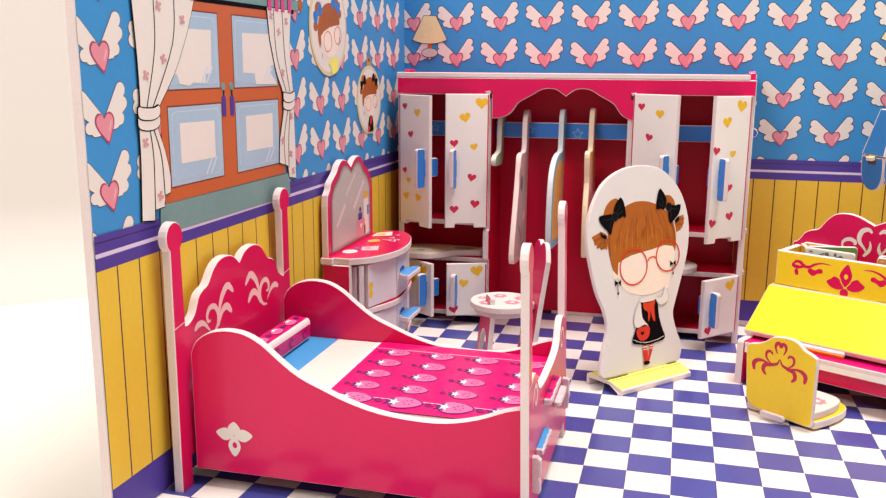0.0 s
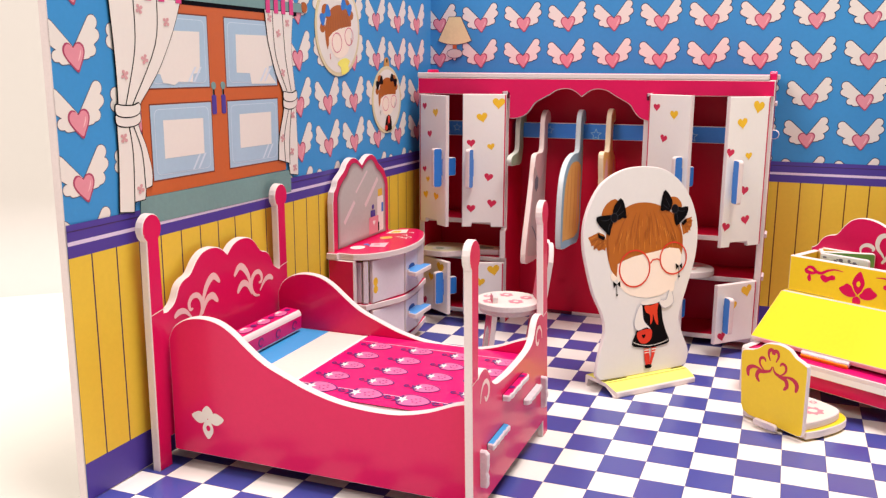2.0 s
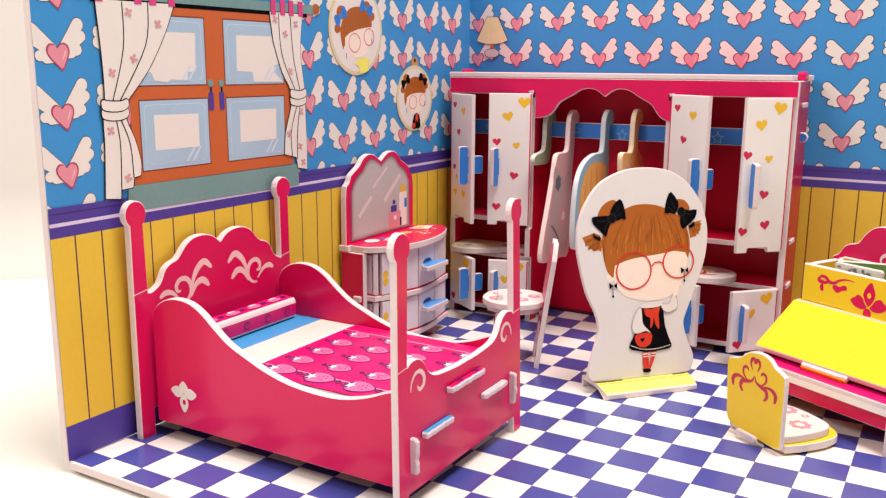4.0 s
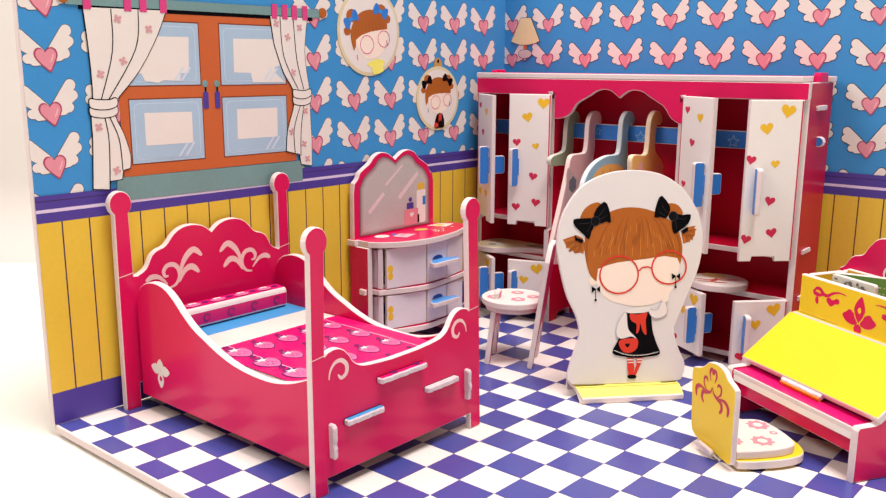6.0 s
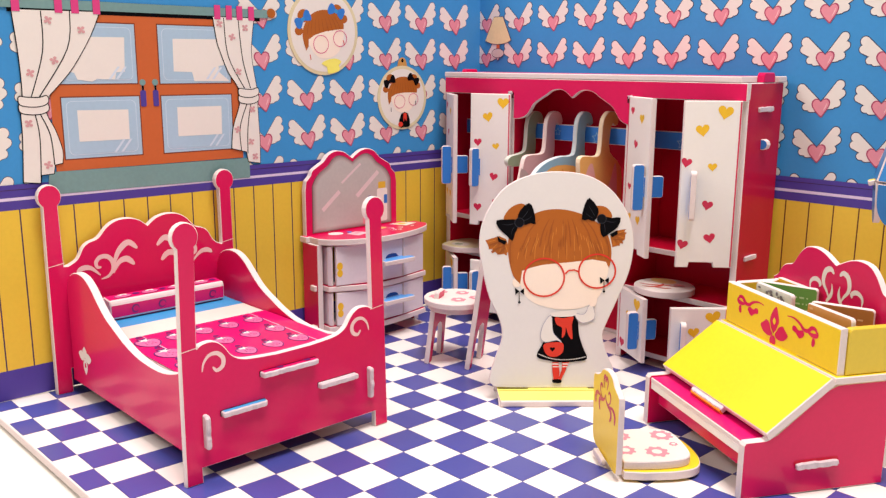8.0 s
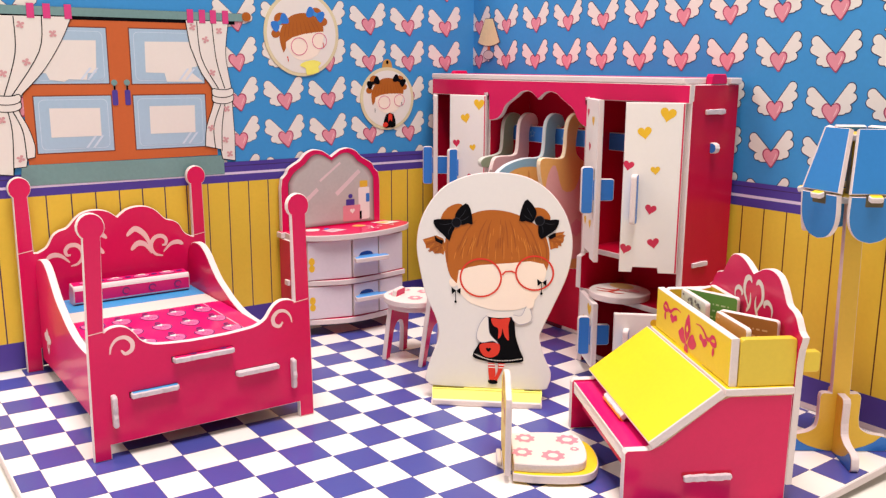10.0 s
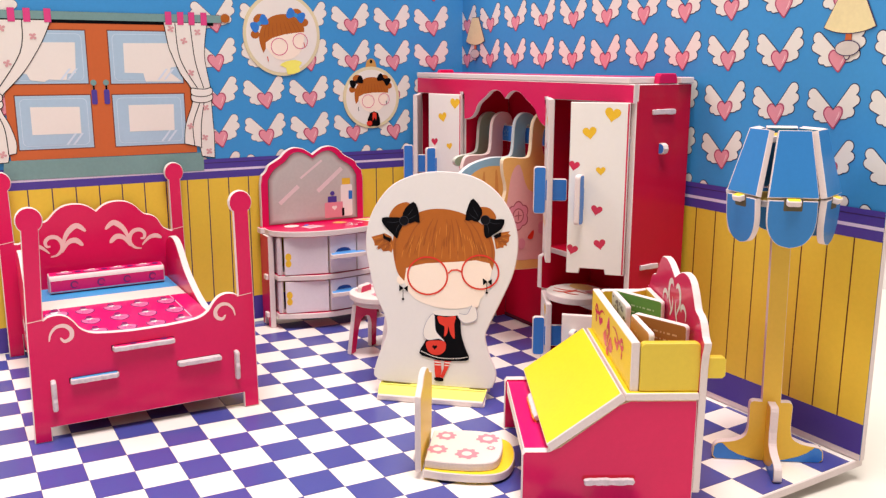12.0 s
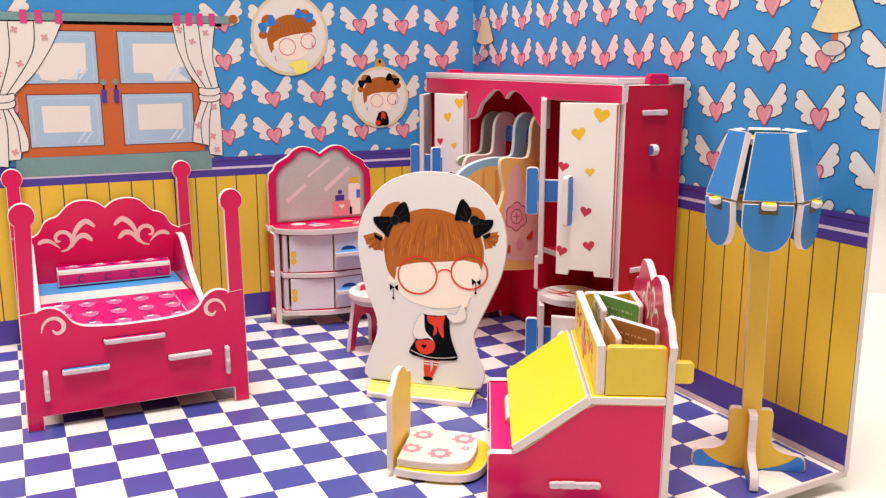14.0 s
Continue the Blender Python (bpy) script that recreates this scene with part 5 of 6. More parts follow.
# ---- piano ----
def build_piano():
    A = -28.9
    p = thing("piano", 17.4, 286.1, 0, A, "pink board upright piano with lemon lid and music box top", "piano")
    sidep = [(0.0, 0.1), (39.4, 0.1), (39.4, 26.6), (24.2, 26.6), (21.6, 25.6), (8.6, 15.6), (6.0, 14.4), (0.6, 14.4), (0.0, 13.6)]
    for x in (0.0, 46.9):
        part("side_panel", board(sidep, 2.2, plane_at((x, 0, 0), Y, Z)), [PINK, PINK, EDGE], p, local=True)
    part("key_shelf", board([(2.3, 0.6), (46.8, 0.6), (46.8, 12.0), (2.3, 12.0)], 1.4, plane_at((0, 0, 12.4), X, Y)), [BLANKET, PINK, EDGE], p, "magenta key shelf", local=True)
    part("key_strip", board([(2.3, 10.4), (46.8, 10.4), (46.8, 12.6), (2.3, 12.6)], 1.6, plane_at((0, 2.2, 0), X, Z)), [WHITE, WHITE, EDGE], p, "white strip under the key shelf", local=True)
    part("apron", board([(2.3, 5.6), (46.8, 5.6), (46.8, 10.6), (2.3, 10.6)], 1.8, plane_at((0, 5.0, 0), X, Z)), [PINK, PINK, EDGE], p, local=True)
    part("front_panel", board([(2.3, 1.0), (46.8, 1.0), (46.8, 12.3), (2.3, 12.3)], 1.8, plane_at((0, 20.0, 0), X, Z)), [RED, RED, EDGE], p, local=True)
    # sloping lid
    dy, dz = 16.6, 12.2
    L = math.hypot(dy, dz)
    ml = plane_at((0, 6.6, 14.6), X, (0, dy, dz))
    lid = part("lid", board([(-0.4, 0.0), (49.6, 0.0), (49.6, L), (-0.4, L)], 2.2, ml), [LEMON, LEMON, EDGE], p, "lemon yellow sloping lid", local=True)
    tongue = part("lid_tongue", board(scuffed(16.6, -1.3, 31.4, 1.6, 0.5, 0.1, 3), 1.6, ml @ Matrix.Translation((0, 0, 0.2))), [TORN, AMBER, TORN], lid, "rubbed white tongue at the lid's edge", local=True)
    mo = ml @ Matrix(((1, 0, 0, 0), (0, 0, -1, -1.2), (0, 1, 0, 0), (0, 0, 0, 1)))
    part("tongue_front", board(rrect(16.8, -1.9, 31.2, 1.5, 0.3), 0.5, mo, r=0.1), [ORANGET, AMBER, ORANGET], tongue, "orange front of the tongue", local=True)
    part("top_board", board([(-0.4, 22.9), (49.6, 22.9), (49.6, 39.4), (-0.4, 39.4)], 1.8, plane_at((0, 0, 26.7), X, Y)), [LEMON, LEMON, EDGE], p, "lemon flat top", local=True)
    # music box: front, sides
    mf = plane_at((0, 26.0, 0), X, Z)
    box = part("box_front", board([(0.6, 28.6), (15.8, 28.6), (15.8, 27.6), (33.4, 27.6), (33.4, 28.6), (48.4, 28.6), (48.4, 40.0), (0.6, 40.0)], 2.0, mf), [LEMON, LEMON, EDGE], p, "yellow box front with a pink flower emblem", local=True)
    for x in (0.6, 46.8):
        side = [(26.1, 28.6), (39.6, 28.6), (39.6, 31.6), (44.8, 31.6), (45.4, 32.2), (45.4, 36.0), (44.8, 36.6), (39.6, 36.6), (39.6, 39.0), (39.3, 39.7), (38.6, 40.0), (27.0, 40.0), (26.4, 39.7), (26.1, 39.1)]
        # right-hand faces take the darker lemon, standing in for shade on that side
        part("box_side", board(side, 2.0, plane_at((x, 0, 0), Y, Z)), [LEMON_SHADED, LEMON, EDGE if x < 5 else LEMON_SHADED], p, "yellow box side with a tongue through the back", local=True)
    em = bmesh.new()
    w0 = 2.05
    ec = 23.25
    top_leaf = curve([(0.0, -1.7), (1.4, 0.4), (1.8, 2.4), (1.2, 4.2), (0.2, 5.8), (-1.4, 3.8), (-2.0, 1.6), (-1.3, -0.5)], 3)
    side_leaf = curve([(0.5, -1.9), (1.5, 0.2), (3.4, 1.4), (4.6, 0.5), (5.9, -0.6), (4.4, -2.2), (2.2, -2.7)], 3)
    for k, q in enumerate((top_leaf, side_leaf, mirror(side_leaf))):
        flat(moved(q, ec, 32.9), w0 + 0.015 * k, mf, em, 0)
    flat(oval(ec - 0.2, 29.3, 1.3, 1.5, 18), w0 + 0.06, mf, em, 0)
    flat(curve([(ec, 33.8), (ec + 0.65, 34.7), (ec, 35.7), (ec - 0.65, 34.7)], 3), w0 + 0.12, mf, em, 1)
    vein = curve([(0.1, -1.9), (-1.2, -0.4), (-1.9, 1.4)], 4, False)
    for q in (vein, mirror(vein)):
        flat(moved(line(q, 0.3), ec, 32.9), w0 + 0.13, mf, em, 1)
    for k in (1, -1):
        for q, a, b in (([(5.0, 37.6), (7.6, 37.8), (10.0, 37.1), (11.8, 36.0), (13.4, 36.1), (14.8, 37.2), (16.2, 37.2), (17.0, 36.2)], 0.5, 1.5), ([(13.2, 36.0), (15.0, 35.5), (16.8, 35.8), (16.9, 36.8)], 0.9, 1.5), ([(15.6, 34.9), (15.8, 34.0), (15.5, 32.7)], 0.9, 1.6)):
            flat(ribbon([(ec + k * e, f) for e, f in q], a, b), w0 + 0.001 * len(em.faces) + 0.02, mf, em, 0)
        leaf = curve([(7.5, 35.7), (7.5, 34.6), (8.9, 34.2), (10.5, 33.2), (12.2, 34.6), (11.4, 35.6), (9.8, 35.2), (8.6, 35.9)], 3)
        flat(moved(leaf if k > 0 else mirror(leaf), ec, 0.0), w0 + 0.02, mf, em, 0)
    part("emblem_print", em, [PINK, LEMON], box, "pink flower and scroll emblem", local=True)
    # back board with two arches
    half = [(-0.6, 40.6), (1.2, 41.6), (3.0, 44.2), (5.0, 45.4), (7.6, 46.2), (9.8, 49.2), (12.6, 51.7), (16.4, 52.4), (20.0, 51.8), (23.2, 50.4), (25.2, 49.4)]
    al = curve(half, 3, False)
    arch = al + [(50.4 - a, b) for a, b in al[::-1]][1:]
    mb_ = plane_at((0, 41.2, 0), X, Z)
    back = part("back_board", board([(50.7, 39.2), (49.9, 37.2), (49.5, 34.0), (49.4, 28.2), (48.9, 4.0), (0.2, 4.0), (0.2, 27.2), (-0.6, 27.4)] + arch, 1.7, mb_), [PINK, PINK, EDGE], p, "pink back board with arched top", local=True)
    sw = bmesh.new()
    for k in (1, -1):
        for q, a, b in (([(2.0, 39.6), (3.2, 41.6), (4.7, 43.4), (5.0, 45.2), (4.2, 47.2), (2.4, 47.9), (1.1, 46.9)], 0.7, 2.2), ([(3.2, 38.9), (1.7, 40.9), (1.3, 42.5), (1.6, 44.2)], 1.5, 0.5), ([(10.0, 41.0), (10.1, 42.7), (9.0, 43.8), (7.4, 44.0), (6.1, 43.2), (6.4, 42.3)], 0.8, 1.7)):
            flat(ribbon([(25.9 + k * c, d) for c, d in q], a, b), 1.75 + 0.004 * len(sw.faces), mb_, sw)
    part("scroll_print", sw, CREAM, back, local=True)
    # tongue on the right side
    part("slot", flat(rrect(13.8, 7.2, 26.0, 8.5, 0.5), 0.03, plane_at((49.1, 0, 0), Y, Z)), RED, p, "red slit over the tongue", local=True)
    part("tenon", board(scuffed(14.2, 6.3, 25.8, 7.9, 0.6, 0.12, 9), 1.0, plane_at((49.1, 0, 0), Y, Z)), [TORN, TORN, TORN], p, "white board tongue", local=True)


GREENL = paper("pale_green_print", (190, 210, 164))
BROWNL = paper("tan_print", (222, 180, 128))
BROWNE = paper("caramel_leaf", (206, 148, 76))
SAGE2 = paper("leaf_grey_green", (214, 218, 206), vary=0.15, stain=700)
ORANGET = paper("orange_edge", (244, 150, 24))
# lemon board darkened: the shade of the side turned from the light
LEMON_SHADED = paper("lemon_side_shaded", (220, 192, 58))
build_piano()


def build_book(lx, ly, z, cover, leaf, mats, label, height, marks):
    """A booklet standing open like a V in the box; cover and leaf run from its spine along the given vectors."""
    A = -28.9
    o = pose(17.4, 286.1, 0, 0, 0, A) @ Vector((lx, ly, 0))
    b = thing("book", o.x, o.y, z, A, label, "book", "books in the piano box")
    mat, leaf_mat, stripe = mats
    lc, lf = (math.hypot(*q) for q in (cover, leaf))
    mc = plane_at((0, 1.0, 0), (*cover, 0), Z)
    part("cover", board(rrect(0, 0, lc, height, 0.9), 1.4, mc), [mat, mat, EDGE], b, local=True)
    ml = plane_at((0.2, 0.8, 0), (*leaf, 0), Z)
    page = part("front_leaf", board(rrect(0, 0, lf, height - 0.4, 0.9), 1.3, ml), [leaf_mat, mat, EDGE], b, "front leaf with a speckled picture" if marks else "", local=True)
    bars = bmesh.new()
    for k in range(3):
        x = 2.6
        while x < lc - 2.4:
            w = 0.4 + 0.45 * ((int(x * 7) + k) % 3)
            flat(rrect(x, height - 3.2 - 1.7 * k, x + w, height - 2.75 - 1.7 * k, 0.1), 1.44, mc, bars)
            x += w + 0.55
    part("text_bars", bars, stripe, b, local=True)
    spk = bmesh.new()
    r = random.Random(7)
    for k in range(70 if marks else 14):
        v = r.uniform(4.0, height - 1.4)
        flat(oval(r.uniform(1.0, lf - 1.4), v, r.uniform(0.2, 0.8), r.uniform(0.2, 0.6), 6), 1.34 + 0.003 * k, ml, spk, (0 if v > height - 4.5 else 1 + k % 2) if marks else 1)
    part("picture_print", spk, [SLATE, stripe, SAGE], page, local=True)


build_book(8.2, 28.2, 29.4, (12.4, 9.6), (15.4, 0.4), (GREEN, SAGE2, GREENL), "green board booklet standing open in the piano box", 12.6, True)
build_book(30.4, 28.2, 29.2, (11.2, 9.8), (15.8, 0.6), (BROWN, BROWNE, BROWNL), "brown board booklet standing open in the piano box", 12.8, False)
build_book(3.4, 38.2, 29.0, (15.0, 0.1), (4.4, -7.0), (AMBER, AMBER, BROWNL), "yellow board booklet standing open behind the green one", 12.2, False)


# ---- yellow chair at the piano ----
def build_small_chair():
    A = -36.5
    c = thing("small_chair", 28.5, 254.0, 0, A, "low yellow board chair with white flowered seat", "chair")
    out = [(-11.2, 5.2), (-10.4, 3.4), (-8.4, 2.4), (7.6, 1.6), (9.0, 2.0), (9.4, 3.2), (9.4, 20.0)] + curve([(9.2, 21.8), (7.6, 22.6), (5.4, 23.4), (3.4, 25.0), (0.6, 25.6), (-1.6, 25.4), (-4.2, 24.8), (-6.2, 23.2), (-8.4, 22.0), (-11.6, 21.0), (-12.2, 19.0)], 3, False)
    mb_ = plane_at((0, 0.7, 0), X, Z)
    back = part("backrest", board(out, 1.5, mb_), [YCH, YCH, EDGE], c, "yellow back with pink scroll print", local=True)
    sw = bmesh.new()
    for k in (1, -1):
        for q, a, b in (([(0.9, 20.3), (1.6, 22.0), (1.3, 23.2), (0.4, 23.4), (0.2, 22.2)], 0.6, 1.4), ([(0.1, 18.9), (0.8, 17.4), (2.6, 16.7), (4.4, 16.2), (4.9, 14.6), (3.9, 13.3)], 0.6, 1.7), ([(3.0, 16.9), (6.1, 17.2), (7.9, 16.0), (7.7, 13.8)], 0.6, 1.8), ([(2.3, 16.8), (4.1, 18.4), (4.1, 20.1), (2.9, 20.5), (2.3, 19.6)], 0.6, 1.0)):
            flat(ribbon([(-1.45 + k * e, d) for e, d in q], a, b), 1.54 + 0.004 * len(sw.faces), mb_, sw)
    part("scroll_print", sw, CHERRY, back, local=True)
    seat = [(-11.8, 1.3), (9.2, 1.3)] + curve([(10.2, 6.0), (10.3, 14.4), (8.3, 20.4), (2.6, 23.0), (-5.6, 23.0), (-11.2, 20.6), (-13.0, 14.4), (-12.8, 6.0)], 4, False)
    part("seat", board(seat, 2.2, plane_at((0, 0, 0.7), X, Y)), [YCH, YCH, EDGE], c, "yellow seat board", local=True)
    pad = [(-10.0, 1.5), (8.2, 1.5)] + curve([(8.9, 6.0), (8.9, 13.2), (7.2, 18.4), (2.6, 20.0), (-4.8, 20.0), (-9.2, 18.6), (-10.8, 13.2), (-10.6, 6.0)], 4, False)
    pd = part("seat_pad", board(pad, 2.2, plane_at((0, 0, 2.95), X, Y)), [CREAM, CREAM, EDGE], c, "white seat pad with pink flowers", local=True)
    fl = bmesh.new()
    mz = plane_at((0, 0, 5.15), X, Y)
    for k, (a, b, r_) in enumerate(((-6.0, 16.1, 3.1), (3.6, 11.5, 3.1), (-6.6, 5.2, 2.7), (1.9, 3.9, 2.7), (-0.4, 17.3, 1.2))):
        gear = []
        for j in range(48):
            t = 2 * math.pi * j / 48
            rr = r_ * (0.86 + 0.14 * (1 if math.sin(8 * t) > 0 else -0.3))
            gear.append((a + rr * math.cos(t), b + rr * math.sin(t)))
        flat(gear, 0.05, mz, fl, 0)
        flat(oval(a, b, r_ * 0.42, r_ * 0.42, 14), 0.08, mz, fl, 1)
    part("flower_print", fl, [ROSE, CREAM], pd, local=True)
    part("tenon", board(rrect(-5.6, 0.9, 2.0, 2.9, 0.9), 1.2, plane_at((0, -1.1, 0), X, Z)), [EDGE, EDGE, EDGE], c, "white seat tongue through the back", local=True)


CHERRY = paper("cherry_print", (196, 44, 72))
YCH = paper("chair_yellow", (246, 208, 44))
build_small_chair()


# ---- floor lamp ----
def build_floor_lamp():
    c = thing("floor_lamp", 70.7, 332.3, 0, -38.5, "blue panelled board floor lamp on a yellow pole", "floor lamp")
    half = curve([(12.8, 0.1), (13.7, 1.0), (13.5, 3.6), (12.6, 4.6)], 3, False) + curve([(11.4, 4.9), (9.2, 5.2), (7.2, 5.9), (5.7, 7.2), (5.2, 9.8)], 3, False) + [(5.3, 15.4), (5.0, 16.3), (4.3, 16.6)]
    tip = [(2.0, 0.2), (12.7, 0.25), (13.5, 1.1), (13.3, 3.5), (12.5, 4.4), (11.4, 4.6), (9.6, 2.9), (7.4, 1.7), (4.6, 0.8)]
    for k, (u, v_) in enumerate(((Y, Z), (X, Z))):
        pole = [(2.3, 16.5), (0.95, 84.0), (-3.55, 84.0), (-2.3, 16.5)] if k == 0 else []
        pts = half + pole + mirror(half)
        m_ = plane_at((0, 0, 0), u, v_) @ Matrix.Translation((0, 0, -1.0))
        ft = part("pole" if k == 0 else "foot", board(pts, 2.0, m_, r=0.1), [AMBER, AMBER, EDGE], c, "yellow pole board with a spreading foot" if k == 0 else "yellow cross foot with blue tips", local=True)
        for s_ in (1, -1):
            q = [(s_ * a, b) for a, b in tip]
            for w_ in (2.05, -0.05):
                part("tip_print", flat(q, w_, m_), DBLUE, ft, "blue tip", local=True)
    for z, r_ in ((84.2, 6.8), (69.2, 10.4)):
        part("shade_ring", board(oval(0.2, -1.2, r_, r_, 6), 1.6, plane_at((0, 0, z - 1.6), X, Y)), [AMBER, AMBER, EDGE], c, local=True)
    for k in range(6):
        a = radians(60 * k - 1 + (4 if k == 4 else -3 if k == 5 else 0))
        hub = Vector((0.2, -1.2, 0))
        out, tan = Vector((math.cos(a), math.sin(a), 0)), (-math.sin(a), math.cos(a), 0)
        r0, r1, z0, z1 = 10.4, 6.5, 70.2, 85.4
        up = Vector((0, 0, z1 - z0)) + out * (r1 - r0)
        m_ = plane_at(hub + out * r0 + Vector((0, 0, z0)), tan, up)
        H = up.length
        pn = part("panel", board([(-5.6, 0), (5.6, 0), (3.65, H), (-3.65, H)], 1.6, m_, r=0.12), [LAMPB, LAMPB, EDGE], c, "blue shade panel", local=True)
        arc = curve([(5.45, 0.0), (5.5, -5.0), (4.7, -8.2), (2.8, -10.5), (0.0, -11.3)], 3, False)
        low = arc + mirror(arc)[1:]
        dn = Vector((0, 0, 1)) - out * -0.05
        m2 = plane_at(hub + out * r0 + Vector((0, 0, z0 - 0.2)), tan, dn)
        part("flap", board(low[::-1], 1.6, m2, r=0.12), [LAMPB, LAMPB, EDGE], c, "rounded blue lower flap", local=True)
        part("clip", board(rrect(r0 - 1.0, -1.6, r0 + 3.2, 1.6, 0.6), 1.4, plane_at(hub + out * 0.2 + Vector((0, 0, z0 + 2.0)), out - Vector((0, 0, 0.27)), tan)), [LEMON, EDGE, EDGE], c, "yellow clip tongue with a white edge", local=True)
        part("clip_slot", flat(rrect(-2.1, -2.4, 2.1, 0.6, 0.3), 1.64, m2), SLOTG, pn, "shadowed slot under the clip", local=True)


SLOTG = paper("lamp_slot", (92, 84, 62), rough=0.8, coat=0.0)
LAMPB = paper("lamp_blue", (52, 124, 188), rough=0.35, spec=0.2)
build_floor_lamp()


# ---- window print with curtains on the left wall ----
def build_window():
    w = thing("window_1", LX, 205, 90, label="board window with orange frame, blue panes and white curtains", category="window", kind="structure")

    def at(h):
        return ML @ Matrix.Translation((0.6, 0, 0.34 * h))

    fr = part("window_frame", board([(174.4, 68.4), (236.6, 68.4), (236.6, 115.0), (174.4, 115.0)], 0.17, at(0.15), r=0.020), [ORANGE, ORANGE, ORANGED], w, "orange painted frame")
    panes = [
        (177.4, 71.9, 201.0, 89.8, [(181.7, 76.8), (197.2, 76.8), (197.3, 85.9), (181.7, 86.1)]),
        (208.3, 71.8, 232.9, 89.7, [(213.3, 76.8), (228.9, 76.8), (229.1, 86.1), (213.4, 86.1)]),
        (177.4, 93.8, 200.8, 111.4, [(178.0, 97.5), (181.7, 97.0), (182.6, 95.0), (186.9, 94.4), (188.4, 95.2), (190.1, 95.1), (193.9, 95.0), (194.3, 97.1), (197.0, 97.3), (197.5, 107.5), (187.0, 107.4), (178.4, 107.4)]),
        (208.3, 93.6, 233.0, 111.5, [(212.9, 97.3), (219.2, 97.1), (219.9, 94.2), (232.6, 94.1), (228.7, 97.2), (228.8, 99.0), (230.7, 99.3), (230.9, 103.4), (230.8, 107.6), (213.1, 107.4)]),
    ]
    for x0, y0, x1, y1, g in panes:
        part("pane_border", board([(x0 - 0.35, y0 - 0.35), (x1 + 0.35, y0 - 0.35), (x1 + 0.35, y1 + 0.35), (x0 - 0.35, y1 + 0.35)], 0.03, at(0.62), r=0.005), [ORANGED, ORANGED, ORANGED], w)
        pn = part("pane", board([(x0, y0), (x1, y0), (x1, y1), (x0, y1)], 0.04, at(0.68), r=0.005), [SKY, SKY, SKY], w, "blue pane with pale reflections")
        pb = bmesh.new()
        flat(rrect(x0 + 1.2, y0 + 1.0, x1 - 1.2, y1 - 1.0, 1.6), 0.03, at(0.82), pb, 1)
        flat(rrect(x0 + 1.35, y0 + 1.15, x1 - 1.35, y1 - 1.15, 1.5), 0.05, at(0.82), pb, 2)
        flat(g, 0.08, at(0.82), pb, 0)
        for d in (0, 2.2):
            flat([(x1 - 9 + d, y0 + 1.2), (x1 - 8.2 + d, y0 + 1.2), (x1 - 5.2 + d, y0 + 5.0), (x1 - 6.0 + d, y0 + 5.0)], 0.1, at(0.82), pb, 1)
        part("glare_print", pb, [CREAM, BLUSH2, SKY], pn)
    for y in (202.4, 206.5):
        hb = bmesh.new()
        board(rrect(y - 0.9, 86.6, y + 0.9, 91.6, 0.5), 0.20, at(0.6), hb, r=0.020)
        board(rrect(y - 0.35, 91.2, y + 0.35, 93.6, 0.2), 0.17, at(0.6), hb, r=0.02, slot=3)
        board(oval(y, 94.0, 1.0, 1.0, 14), 0.20, at(0.6), hb, r=0.02, slot=4)
        part("handle", hb, [PURPLE, PURPLE, PURPLE, INK, TEAL, TEAL, TEAL], w, "purple casement handle")
    part("window_sill", board([(171.4, 61.8), (238.8, 61.4), (238.8, 68.2), (172.2, 68.4)], 0.27, at(0.5), r=0.020), [TEAL, TEAL, TEALD], w, "teal window sill")
    rod = bmesh.new()
    board([(161.0, 114.9), (248.0, 114.9), (248.0, 117.6), (161.0, 117.6)], 0.24, at(0.5), rod, r=0.020)
    part("curtain_rod", rod, [TEAL, TEAL, INK], w, "teal curtain rod")
    part("rod_shadow", flat([(164.6, 113.8), (245.0, 113.8), (245.0, 115.0), (164.6, 115.0)], 0.22, at(0.1)), INK, w)
    part("rod_knob", board(oval(249.4, 116.6, 1.7, 1.6, 18), 0.34, at(0.3), r=0.020), [HAIR, HAIR, ORANGED], w, "brown rod knob")
    part("rod_knob", board(oval(160.6, 116.9, 1.7, 1.6, 18), 0.34, at(0.3), r=0.020), [HAIR, HAIR, ORANGED], w, "brown rod knob")
    left_ = curve([(165.8, 114.4), (166.5, 104.3), (166.8, 96.6), (166.7, 90.6), (165.9, 86.1), (165.8, 78.9), (164.9, 66.1)], 3, False) + [(169.5, 65.5), (170.0, 67.8), (173.5, 68.0), (174.0, 70.5)] + curve([(176.2, 70.9), (176.5, 74.6), (174.9, 80.6), (172.8, 85.5), (173.5, 89.8), (177.1, 93.7), (181.6, 98.8), (187.0, 107.3), (190.4, 114.6)], 3, False)
    right_ = curve([(227.4, 114.7), (228.5, 107.0), (229.5, 103.8), (232.2, 97.0), (235.7, 91.8), (236.0, 86.7), (233.1, 78.7), (232.3, 71.8)], 3, False) + [(237.8, 70.4), (238.4, 67.0), (242.9, 66.2)] + curve([(243.1, 74.8), (242.7, 86.1), (243.0, 89.1), (241.1, 101.4), (241.4, 108.1), (242.5, 114.7)], 3, False)
    folds = [
        [[(173.6, 114.3), (173.2, 103.0), (168.9, 89.9)], [(181.7, 114.5), (180.2, 103.8), (170.8, 89.6)], [(169.6, 85.6), (170.4, 78.7), (169.7, 65.8)], [(171.0, 85.5), (173.4, 79.2), (173.9, 70.5)]],
        [[(231.2, 114.5), (232.3, 102.2), (237.9, 91.7)], [(236.5, 114.6), (237.6, 101.4), (240.2, 91.7)], [(238.5, 86.4), (235.6, 78.6), (235.8, 70.9)], [(240.0, 86.3), (238.6, 78.5), (238.2, 69.8)]],
    ]
